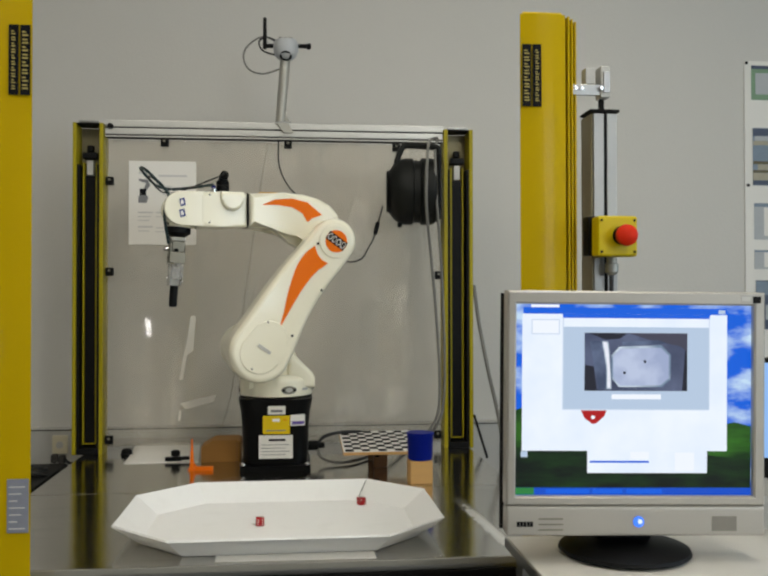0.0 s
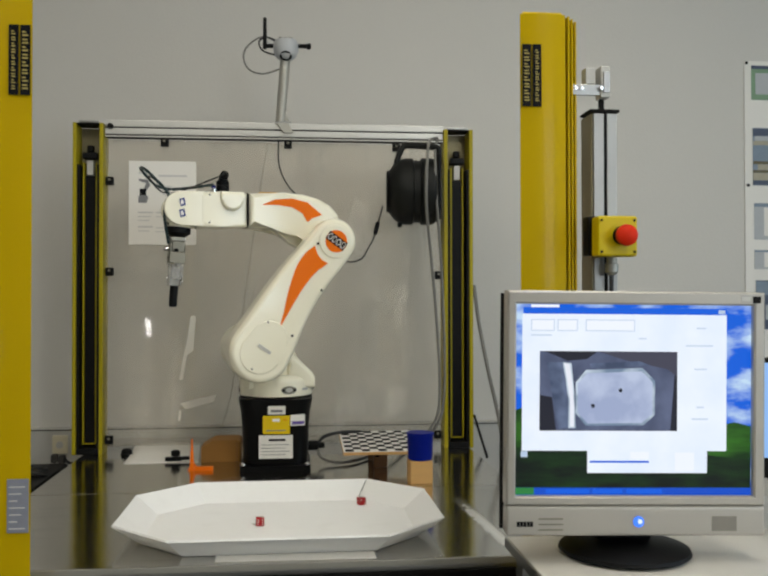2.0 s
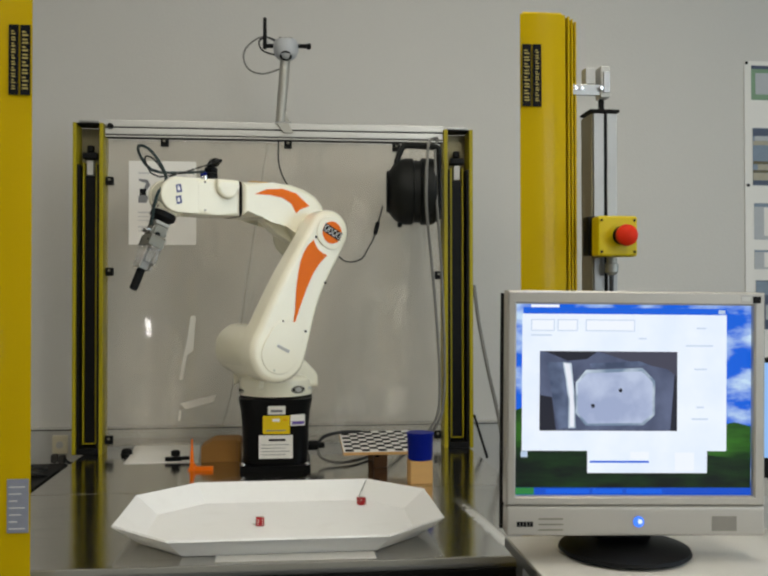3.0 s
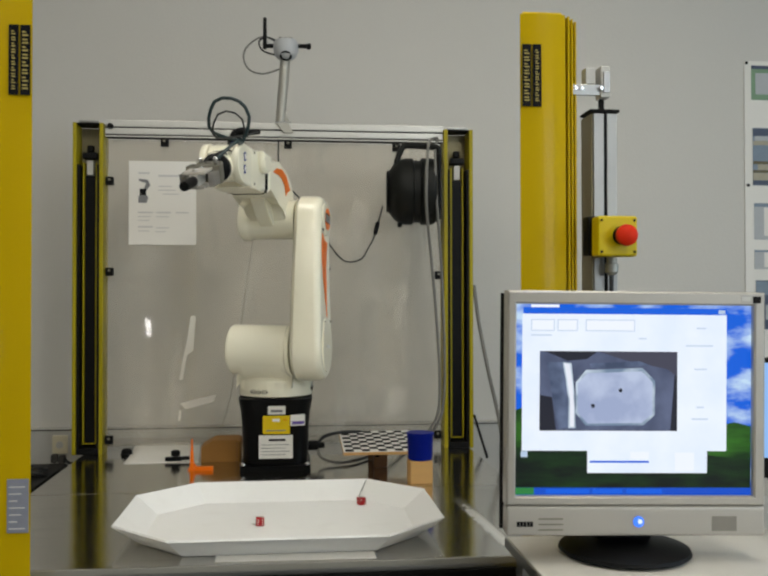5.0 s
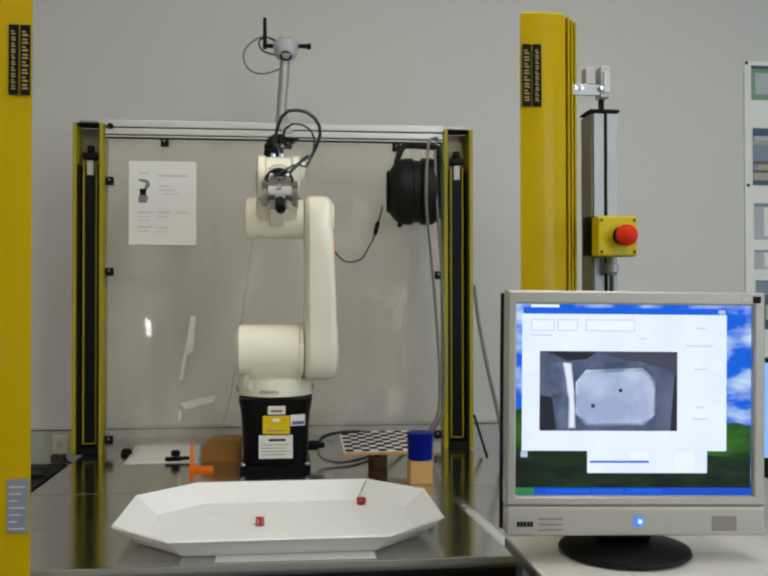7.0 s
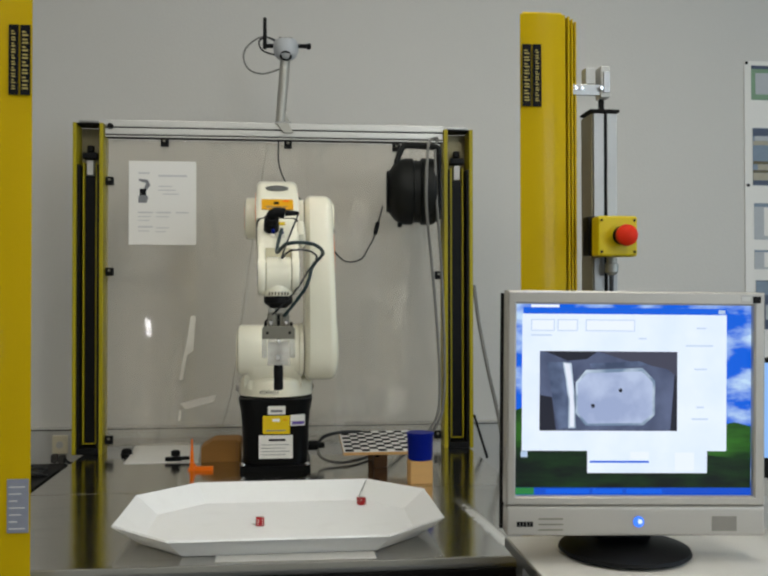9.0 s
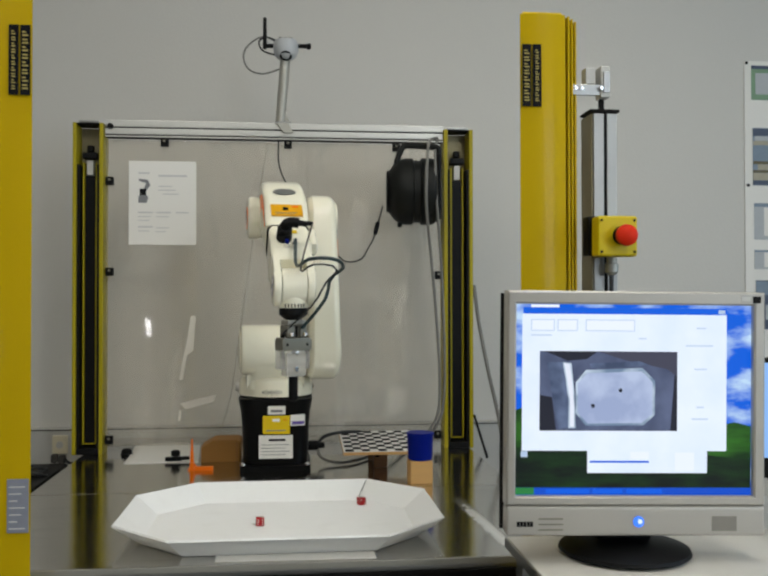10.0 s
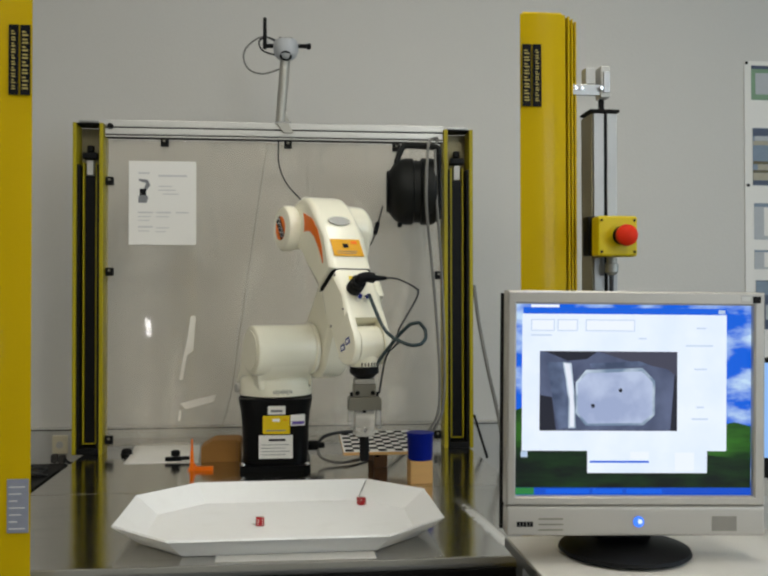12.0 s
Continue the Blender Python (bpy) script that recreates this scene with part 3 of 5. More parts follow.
def robot_base():
    b = part("base", loft([rrect(.098, .098, .02, z) for z in (0, .016)]), M_CAST, ROBOT, "black cast base")
    body = loft([rrect(a, a, .045, z) for a, z in ((.090, .0165), (.091, .05), (.093, .12), (.097, .165), (.101, .185), (.103, .199), (.098, .201))])
    part("column", body, M_CAST, b)
    for sx in (-1, 1):
        for sy in (-1, 1):
            part("bolt", cyl(.008, .0165, .025, .002, 10, m=pose(sx * .088, sy * .088, 0)), M_CHROME, b)
    front = lambda z: -(.0905 + max(0, z - .02) * .02)
    for x0, x1, z0, z1, mt, nm in ((-.020, .028, .158, .181, M_PAPER, "white label"), (-.034, .040, .104, .154, M_LABELYEL, "yellow warning label"),
                                   (.041, .082, .126, .156, M_PAPER, "white and violet label"), (-.045, .048, .036, .100, M_PAPER, "grey type plate")):
        y = -.1012 if z1 > .16 else (-.0975 if z1 > .12 else -.0945)
        if x0 > .04:
            y = 0
        lb = part("label_plate", box(x0 - .062, x1 - .062, y - .001, y + .003, z0, z1) if x0 > .04 else box(x0, x1, y - .001, y + .004, z0, z1), mt, b, nm)
        if x0 > .04:
            lb.matrix_basis = pose(.062, -.0945, 0, 0, 0, 17)
        if mt is M_LABELYEL:
            part("text_bar", box(-.008, .012, y - .0019, y - .0011, .138, .146), M_PIP, lb)
            part("text_bar", box(.022, .032, y - .0019, y - .0011, .14, .146), M_WARN, lb)
            part("text_bar", box(-.025, .03, y - .0019, y - .0011, .112, .115), M_INK, lb)
        elif x0 > .04:
            part("text_bar", box(x0 - .058, x1 - .064, y - .0019, y - .0011, z0 + .003, z0 + .012), M_PURP, lb)
        elif z1 < .11:
            part("text_bar", box(-.018, .028, y - .0019, y - .0011, .084, .090), M_DARKINK, lb)
            for i in range(4):
                part("text_bar", box(-.038, .04 - .012 * (i % 2), y - .0019, y - .0011, .073 - i * .009, .0745 - i * .009), M_INK, lb)
        else:
            part("text_bar", box(-.012, .02, y - .0019, y - .0011, .164, .171), M_INK, lb)
    part("plug", lathe([(.014, 0), (.014, .03), (.009, .034), (.008, .05)], m=pose(.090, .03, .05) @ ALONG_X), M_BLK, b)


robot_base()


def hub_disc(y, side, parent, cz=0.0):
    """Round badge on the elbow: an orange disc with a dark band of plain marks."""
    d = part("badge", prism(ngon(0, cz, .031, 28), *sorted((y, y + side * .0008)), "y"), M_ORG, parent, "orange round badge")
    part("badge_band", prism([(-.030, cz - .011), (.030, cz - .011), (.030, cz + .014), (-.030, cz + .014)], *sorted((y + side * .0009, y + side * .0013)), "y"), M_DARKINK, d)
    for k in range(4):
        x = -.0215 + k * .0143
        q = [(x + .0064 * math.cos(t), cz + .0015 + .0098 * math.sin(t)) for t in np.linspace(0, 2 * math.pi, 13)[:-1]]
        part("badge_mark", prism(q, *sorted((y + side * .0014, y + side * .0018)), "y"), M_PIP, d)
        q = [(x + .0046 * math.cos(t), cz + .0015 + .0074 * math.sin(t)) for t in np.linspace(0, 2 * math.pi, 13)[:-1]]
        part("badge_mark", prism(q, *sorted((y + side * .0019, y + side * .0023)), "y"), M_DARKINK, d)


def robot_turret():
    t = part("turret", lathe([(.098, .202), (.104, .206), (.104, .244), (.101, .253), (.093, .260), (.080, .263), (0, .264)], 48), M_WHITE, ROBOT)
    side = [(-.100, .22), (-.103, .25), (-.094, .272), (-.07, .29), (-.03, .302), (.0, .318), (.02, .36), (.075, .40), (.13, .37), (.14, .335), (.13, .29), (.10, .262), (.07, .245), (.06, .22)]
    part("shoulder_body", prism(side, -.088, .070, "y", .028, seg=4), M_WHITE, t)
    skirt = [(-.097, .225), (-.098, .256), (-.088, .272), (-.040, .318), (-.026, .322), (-.016, .305), (-.016, .225)]
    part("shoulder_skirt", prism(skirt, -.084, .082, "y", .022, seg=4), M_WHITE, t)
    saddle = [(-.034, .225), (-.034, .318), (-.020, .328), (.020, .350), (.060, .345), (.080, .300), (.080, .225)]
    part("shoulder_saddle", prism(saddle, -.086, .0725, "y", .016, seg=4), M_WHITE, t)
    dr = lathe([(.0, -.106), (.058, -.106), (.066, -.103), (.070, -.096), (.070, .060), (.074, .064), (.074, .0735), (.0, .0735)], 40, m=pose(.075, 0, .335) @ ALONG_Y)
    part("shoulder_drum", dr, M_WHITE, t)
    part("shoulder_cap", cyl(.055, -.109, -.1065, .001, 36, m=pose(.075, 0, .335) @ ALONG_Y), M_WHITE, t)
    side_on = pose(0, 0, 0, 0, 0, 8)
    part("oval_port", prism([(.022 * math.cos(a), .224 + .011 * math.sin(a)) for a in np.linspace(0, 2 * math.pi, 21)[:-1]], .1005, .1054, "y"), M_GREY, t, "oval grey port plate", side_on)
    part("port_plug", prism([(.010 * math.cos(a), .224 + .0065 * math.sin(a)) for a in np.linspace(0, 2 * math.pi, 15)[:-1]], .1055, .1066, "y"), M_FROST, t, "", side_on)
    for x in (-.0165, .0165):
        part("port_screw", cyl(.0035, 0, .002, .0005, 10, m=side_on @ pose(x, .1055, .224) @ ALONG_Y), M_SLOT, t)
    part("type_mark", box(-.012, .012, .1036, .1046, -.003, .003), M_FROST, t, "", pose(0, 0, .224, 0, 0, 39))
    for k, (hh, ww) in enumerate(((.003, .0015), (.006, .0008), (.0075, .0008), (.003, .002), (.0085, .0009), (.003, .002), (.0075, .0008), (.006, .0008), (.003, .0015))):
        part("scale_mark", box(.1042, .1049, -ww, ww, -hh, hh), M_SLOT, t, m=pose(0, 0, .219, 0, 0, -25 + k * 3.4))
    part("side_nub", cyl(.013, 0, .016, .003, m=pose(-.02, -.098, .225) @ pose(0, 0, 0, 90)), M_LIGHTGREY, t)
    return t


def arm_outline(r0, z1, r1):
    """Outline of the upper arm: bowed forwards, hollow behind."""
    n, a = 9, math.asin((r0 - r1) / z1)
    top = [(r1 * math.cos(t), z1 + r1 * math.sin(t)) for t in np.linspace(a, math.pi - a, 14)]
    low = [(r0 * math.cos(t), r0 * math.sin(t)) for t in np.linspace(math.pi - a, 2 * math.pi + a, 16)]
    edge = lambda p, q, bow: [(p[0] + (q[0] - p[0]) * k / n + bow * math.sin(math.pi * k / n) ** 1.6, p[1] + (q[1] - p[1]) * k / n) for k in range(1, n)]
    return top + edge(top[-1], low[0], .018) + low + edge(low[-1], top[0], .007)


def robot_upper_arm():
    def lean(bm):
        """The outer face tapers inwards towards the elbow."""
        for v in bm.verts:
            if v.co.y > .11:
                v.co.y += .006 - .011 * max(0, v.co.z) / .365
        return bm

    u = part("upper_arm", lean(loft([[(x, y, z) for x, z in arm_outline(.085 - d, .369, .062 - d)] for y, d in ((.076, .020), (.080, .009), (.090, .0), (.140, .0), (.150, .003), (.157, .009), (.160, .016))])), M_WHITE, ROBOT)
    part("shoulder_cover", lean(prism(capsule_outline(-.006, .055, .040, .050), .157, .1635, "y", .003)), M_WHITE, u)
    part("elbow_cap", lathe([(.047, 0), (.047, .004), (.042, .006), (0, .006)], 32, m=pose(0, .1545, .365) @ ALONG_Y), M_WHITE, u)
    hub_disc(.1608, 1, u, .365)
    # Swoosh: a long orange flame that widens towards the elbow.
    right = [(-.006, .072), (-.002, .12), (.001, .159), (.003, .20), (.002, .237), (-.004, .27), (-.016, .302)]
    top = [(.0, .300), (.014, .302), (.028, .309), (.041, .320)]
    left = [(.050, .297), (.053, .272), (.052, .248), (.046, .222), (.036, .188), (.024, .155), (.009, .121)]
    part("swoosh", lean(sheet(right + top + left, .1602, .0014, 1)), M_ORG, u, "orange swoosh decal")
    part("type_mark", lean(box(-.022, .018, .1637, .1645, .006, .014)), M_FROST, u)
    for x, z in ((-.045, .082), (.03, .075), (-.004, -.052), (-.043, .23), (.052, .19), (.038, .33), (-.03, .345), (.012, .412)):
        part("screw", lean(cyl(.0035, 0, .003, .0008, 10, m=pose(x, .1605 if abs(x) < .05 and z < .4 else .155, z) @ ALONG_Y)), M_SLOT, u)
    return u


M_OVAL = mat("polished plate", (0.26, 0.26, 0.25, 1), 0.42, 0.8, var=0.05)


def robot_forearm():
    f = part("forearm", lathe([(0, -.087), (.046, -.087), (.055, -.084), (.059, -.078), (.059, -.058), (.055, -.052), (.055, .074), (0, .074)], 36, m=ALONG_Y), M_WHITE, ROBOT)
    hub_disc(-.0872, -1, f)
    rear = [(-.052, .0), (-.049, .05), (-.038, .086), (-.014, .112), (.022, .130), (.066, .141), (.13, .142), (.222, .138), (.222, .042), (.12, .043), (.078, .036), (.048, -.02), (.0, -.05), (-.035, -.035)]
    part("rear_housing", prism(rear, -.055, .055, "y", .016, seg=3), M_WHITE, f)
    part("fin", prism([(.150, .046), (.100, .004), (.03, -.034), (.03, .046)], -.020, .020, "y", .004), M_WHITE, f)
    part("seam_ring", prism([(q[0], q[1]) for q in rrect(.0530, .0488, .017, 0, cx=0, cy=.090)], .2223, .2240, "x"), M_SLOT, f, "dark joint seam")
    front = [(.2242, .137), (.2242, .043), (.30, .041), (.36, .040), (.36, .138), (.30, .139)]
    part("front_housing", prism(front, -.050, .050, "y", .014, seg=3), M_WHITE, f)
    fork = [(.34, .139), (.34, .041), (.405, .042)] + [(.405 + .047 * math.cos(a), .090 + .047 * math.sin(a)) for a in np.linspace(-1.45, 1.45, 13)] + [(.405, .138)]
    for y0, y1 in ((-.049, -.030), (.030, .049)):
        part("fork_cheek", prism(fork, y0, y1, "y", .006, seg=2), M_WHITE, f)
    u_shape = [(.300, .1385), (.236, .1385)] + [(.268 + .032 * math.cos(v), .118 + .032 * math.sin(v)) for v in np.linspace(math.pi, 2 * math.pi, 13)]
    part("motor_bulge", prism(u_shape, .046, .067, "y", .009, seg=3), M_WHITE, f)
    sw = [(.185, .105), (.15, .121), (.10, .126), (.055, .116), (.012, .082), (.040, .072), (.055, .060), (.07, .085), (.10, .101), (.14, .106)]
    for s in (1, -1):
        part("swoosh", sheet(sw, s * .0552, .0012, s), M_ORG, f, "orange swoosh decal")
        for k, (z0, z1) in enumerate(((.098, .118), (.068, .088))):
            q = [(.394, z0), (.408, z0 - .004), (.412, z1 - .004), (.398, z1)]
            mk = part("maker_mark", sheet(q, s * .0492, .001, s), M_BLUEINK, f, "small blue printed mark")
            part("mark_hole", sheet([(.399, z0 + .004), (.406, z0 + .001), (.408, z1 - .008), (.402, z1 - .005)], s * .0503, .0006, s), M_PIP, mk)
        for x, z in ((.24, .135), (.33, .128), (.33, .052), (.225, .046)):
            part("screw", cyl(.0025, 0, .002, .0005, 8, m=pose(x, s * .0495, z) @ (ALONG_Y if s > 0 else pose(0, 0, 0, 90))), M_SLOT, f)
    part("grip_plate", prism([(.083 + .013 * math.cos(a), .030 * math.sin(a)) for a in np.linspace(0, 2 * math.pi, 25)[:-1]], .1432, .1455, "z", .0008), M_OVAL, f, "oval polished cover plate")
    w = part("warning_label", box(.138, .188, -.040, .040, .1412, .1428), M_WARN, f, "amber warning label")
    part("text_bar", box(.152, .164, -.010, .004, .1430, .1436), M_DARKINK, w)
    part("text_bar", box(.174, .1755, -.03, .025, .1430, .1436), M_INK, w)
    part("text_bar", box(.180, .1815, -.03, .02, .1430, .1436), M_INK, w)
    part("text_bar", box(.144, .152, .014, .03, .1430, .1436), M_ORG, w)
    part("small_label", box(.245, .258, -.018, .018, .1392, .1402), M_LABELYEL, f)
    c = part("connector", cyl(.019, 0, .024, .004, 18, m=pose(.284, -.016, .1395)), M_BLK, f, "black elbow cable connector")
    part("ring_nut", lathe([(.0175, .0242), (.0185, .026), (.0185, .036), (.016, .038)], 10, m=pose(.284, -.016, .1395)), M_BLK, c)
    part("elbow", tube([(.284, -.016, .172), (.283, -.015, .184), (.282, -.002, .190), (.284, .016, .189)], .0125, seg=12), M_BLK, c)
    part("strain_relief", lathe([(.008, 0), (.0065, .012), (.0055, .026), (.004, .034)], 12, m=pose(.284, .0165, .189) @ pose(0, 0, 0, -90)), M_BLK, c)
    part("air_fittings", cyl(.007, 0, .014, .002, 12, m=pose(.312, .008, .138)), M_CHROME, f)
    part("air_fittings", cyl(.007, 0, .014, .002, 12, m=pose(.312, -.012, .138)), M_CHROME, f)
    part("blue_collet", cyl(.0042, .014, .022, .001, 12, m=pose(.312, .008, .138)), M_BLUE, f)
    part("blue_collet", cyl(.0042, .014, .022, .001, 12, m=pose(.312, -.012, .138)), M_BLUE, f)
    return f


def robot_wrist():
    w = part("wrist", lathe([(0, -.029), (.042, -.029), (.044, -.027), (.044, .027), (.042, .029), (0, .029)], 32, m=ALONG_Y), M_WHITE, ROBOT)
    part("wrist_neck", lathe([(.036, .02), (.036, .045), (.033, .050), (0, .050)], 28, m=ALONG_X), M_WHITE, w)
    for k in range(7):
        part("scale_mark", box(.040, .048, -.0015, .0015, .0362, .0370), M_SLOT, w, m=pose(0, 0, 0, -36 + k * 12))
    part("flange_ring", lathe([(.033, .0505), (.034, .053), (.034, .0655), (.029, .069), (.0185, .0775), (0, .0778)], 32, m=ALONG_X), M_BLK, w, "black tool flange")
    return w


def robot_gripper():
    g = part("gripper", box(.0785, .090, -.024, .024, -.020, .020, .003), M_STALK, ROBOT, "grey pneumatic gripper")
    part("gripper_body", box(.0905, .1195, -.026, .026, -.019, .0155, .003), M_GREY, g)
    for y in (-1, 1):
        part("side_column", box(.092, .1195, *sorted((y * .008, y * .0255)), .0158, .0215, .002), M_GREY, g)
        part("air_fitting", lathe([(.0045, 0), (.0055, .004), (.0055, .010), (.003, .013)], 12, m=pose(.1115, y * .0175, .0218)), M_CHROME, g, "bright air fitting")
        part("side_screw", cyl(.0065, 0, .007, .0015, 12, m=pose(.1165, y * .0265, .004) @ pose(0, 0, 0, -90 * y)), M_BLK, g)
        part("gripper_screw", cyl(.0055, 0, .002, .001, 12, m=pose(.1105, y * .018, -.019) @ pose(0, 0, 0, 180)), M_SLOT, g)
        part("jaw_screw", cyl(.0035, 0, .0015, .0005, 10, m=pose(.136, y * .026, .0215)), M_SLOT, g)
        part("finger_plate", box(.1505, .194, *sorted((y * .0265, y * .0385)), -.018, .012, .0015), M_CLEARPLATE, g, "clear plastic finger plate")
    part("centre_gap", box(.0925, .1192, -.0035, .0035, .0157, .0162), M_SLOT, g, "dark gap between two columns")
    part("jaw_housing", prism([(.1198, -.034), (.126, -.0385), (.150, -.0385), (.150, .0385), (.126, .0385), (.1198, .034)], -.021, .0212, "z", .002), M_GREY, g)
    part("jaw_pin", cyl(.004, .1502, .158, .001, 10, m=ALONG_X), M_BLK, g)
    part("finger_block", box(.1505, .2115, -.0255, .0255, .0125, .0185, .0015), M_CLEARBLOCK, g, "milky plastic finger block")
    part("finger_block", box(.1585, .2115, -.0225, .0225, -.0185, -.0125, .0015), M_CLEARBLOCK, g, "milky plastic finger block")
    part("finger_core", box(.162, .2115, -.010, .010, -.012, .012, .002), M_FROST, g, "pale plastic core")
    part("bright_screw", cyl(.0048, 0, .004, .001, 14, m=pose(.156, 0, .0188)), M_CHROME, g)
    part("bright_screw", cyl(.0062, 0, .0045, .001, 14, m=pose(.194, -.002, .0188)), M_CHROME, g)
    part("bright_screw", cyl(.0045, 0, .003, .001, 14, m=pose(.196, 0, -.0188) @ pose(0, 0, 0, 180)), M_CHROME, g)
    part("finger", lathe([(.010, .2118), (.0112, .215), (.0112, .262), (.0105, .269), (.006, .271)], 20, m=ALONG_X), M_BLK, g, "black rubber finger")
    return g


TURRET, UPPER, FOREARM = robot_turret(), robot_upper_arm(), robot_forearm()
WRIST, GRIPPER = robot_wrist(), robot_gripper()

# A bending hose and a thin lead between forearm and gripper, in short stiff links.
HOSE_N = 22
HOSE = [part("hose_link", cyl(.0042, -.0125, .0125, .003, 8), M_TEAL, ROBOT) for _ in range(HOSE_N)]
LEAD = [part("lead_link", cyl(.0024, -.0115, .0115, .001, 6), M_CABLE, ROBOT) for _ in range(HOSE_N)]


# ---- things on the steel table ----
def octagon(hx, hy, cxh, cyh, z):
    return [(hx, -cyh, z), (hx, cyh, z), (cxh, hy, z), (-cxh, hy, z), (-hx, cyh, z), (-hx, -cyh, z), (-cxh, -hy, z), (cxh, -hy, z)]


def octagonal_tray():
    t = thing("octagonal_tray", pose(.025, -.681, TZ), "shallow white eight-sided foam board tray", "tray")
    H, S, TH = .040, .050, .004
    rim, foot = octagon(.323, .256, .200, .130, H), octagon(.323 - S, .256 - S, .200 - S * .42, .130 - S * .42, 0.001)
    bm = bmesh.new()
    bmesh.ops.contextual_create(bm, geom=[bm.verts.new(Vector(p)) for p in foot])
    r = bmesh.ops.extrude_face_region(bm, geom=bm.faces[:])
    bmesh.ops.translate(bm, vec=(0, 0, .003), verts=[v for v in r["geom"] if isinstance(v, bmesh.types.BMVert)])
    part("bottom", bm, M_TRAY, t)
    for i in range(8):
        j = (i + 1) % 8
        a, b, c, d = (Vector(p) for p in (foot[i], foot[j], rim[j], rim[i]))
        n = (b - a).cross(d - a).normalized() * TH
        inn = [a - n, b - n, c - n, d - n]
        bm = loft([[a, b, c, d], inn])
        part("side_flap", bm, M_TRAY, t)
    part("corner_slit", tube([(.1745, .199, .0055), (.186, .224, .024), (.1985, .2505, .0405)], .0011, seg=6), M_SEAM, t, "dark open slit at a corner")


octagonal_tray()


def die(x, y, rz, label, faces):
    s = .0085
    t = thing("die", pose(x, y, TZ + .0043, 0, 0, rz), label, "die", "dice in the tray")
    part("cube", box(-s, s, -s, s, 0, 2 * s, .002), M_DIE, t)
    for fx, cells in faces.items():
        for a, b in cells:
            d = .0045
            m = {"front": pose(a * d, -s, s + b * d, 90), "top": pose(a * d, b * d, 2 * s), "left": pose(-s, a * d, s + b * d, 0, -90)}[fx]
            part("pip", cyl(.00125, -.0003, .0004, 0, 10, m=m), M_PIP, t)


die(-.020, -.690, 6, "dark red die showing a six, lying in the tray", {"front": [(-1, -1), (-1, 0), (-1, 1), (1, -1), (1, 0), (1, 1)], "top": [(0, 0)]})
die(.204, -.528, 24, "dark red die lying near the tray's corner", {"front": [(-1, 1), (1, -1)], "top": [(0, 0), (-1, 1), (1, -1)], "left": [(-1, 0), (1, 0)]})


def flat_sheet(name, pts, label, wave=0.0):
    bm = prism(pts, .0006, .0014, "z")
    return solid(name, bm, M_PAPER, label, "paper", pose(0, 0, TZ))


flat_sheet("paper_sheet", [(-.092, -.928), (.200, -.936), (.195, -.70), (-.097, -.70)], "blank white sheet lying under the tray's front edge")


def curled_sheet():
    bm = bmesh.new()
    nx, ny, rows = 8, 10, []
    for j in range(ny + 1):
        v = j / ny
        row = []
        for i in range(nx + 1):
            u = i / nx
            x = (-.437 + .212 * u) * (1 - v) + (-.455 + .205 * u) * v
            row.append(bm.verts.new((x, .062 + .30 * v, .0012 + .018 * max(0, v - .55) ** 1.3 + .004 * math.sin(u * 3.1) * v)))
        rows.append(row)
    for a, b in zip(rows, rows[1:]):
        for i in range(nx):
            bm.faces.new((a[i], a[i + 1], b[i + 1], b[i]))
    ob = solid("paper_sheet", bm, M_PAPER, "curled white sheet lying beside the cardboard box", "paper", pose(0, 0, TZ))
    so = ob.modifiers.new("thickness", "SOLIDIFY")
    so.thickness = .0006


curled_sheet()


def cardboard_box():
    t = thing("cardboard_box", pose(-.160, .112, TZ, 0, 0, 0), "small brown cardboard box beside the robot base", "box")
    part("carton", prism([(-.058, 0), (.056, 0), (.056, .058), (.050, .062), (-.026, .062), (-.058, .044)], -.05, .05, "y", .002), M_CARD, t)
    part("lid_flap", box(-.024, .049, -.051, .051, .0622, .0645, .001), M_CARD, t)
    part("flap_edge", box(.045, .0462, -.0515, -.0503, .002, .058), M_DKWOOD, t)


cardboard_box()


def angle_bracket():
    t = thing("angle_bracket", pose(-.230, -.055, TZ), "bright orange printed plastic angle bracket", "bracket")
    part("upright", prism([(-.007, 0), (.006, 0), (.002, .088), (-.002, .088)], -.003, .003, "y", .001), M_ORG, t)
    part("foot_arm", box(.0065, .058, -.006, .006, 0, .011, .001), M_ORG, t)
    part("cross_arm", box(-.011, -.0075, -.004, .02, 0, .006, .001), M_ORG, t)
    part("web", prism([(.0065, .0112), (.013, .0112), (.0065, .022)], -.002, .002, "y"), M_ORG, t)


angle_bracket()


def plastic_clamp(x, y, rz):
    t = thing("plastic_clamp", pose(x, y, TZ + .003, 0, 0, rz), "small black plastic clamp lying on the sheet", "clamp")
    part("jaw", box(-.03, .018, -.008, .008, 0, .012, .003), M_BLK, t)
    part("knob", lathe([(.004, 0), (.013, .003), (.013, .016), (.008, .019), (0, .02)], 14, m=pose(.0, 0, .012)), M_BLK, t)
    part("screw_end", cyl(.005, .0, .022, .001, 10, m=pose(.018, 0, .007) @ ALONG_X), M_BLK, t)


plastic_clamp(-.293, .085, 8)


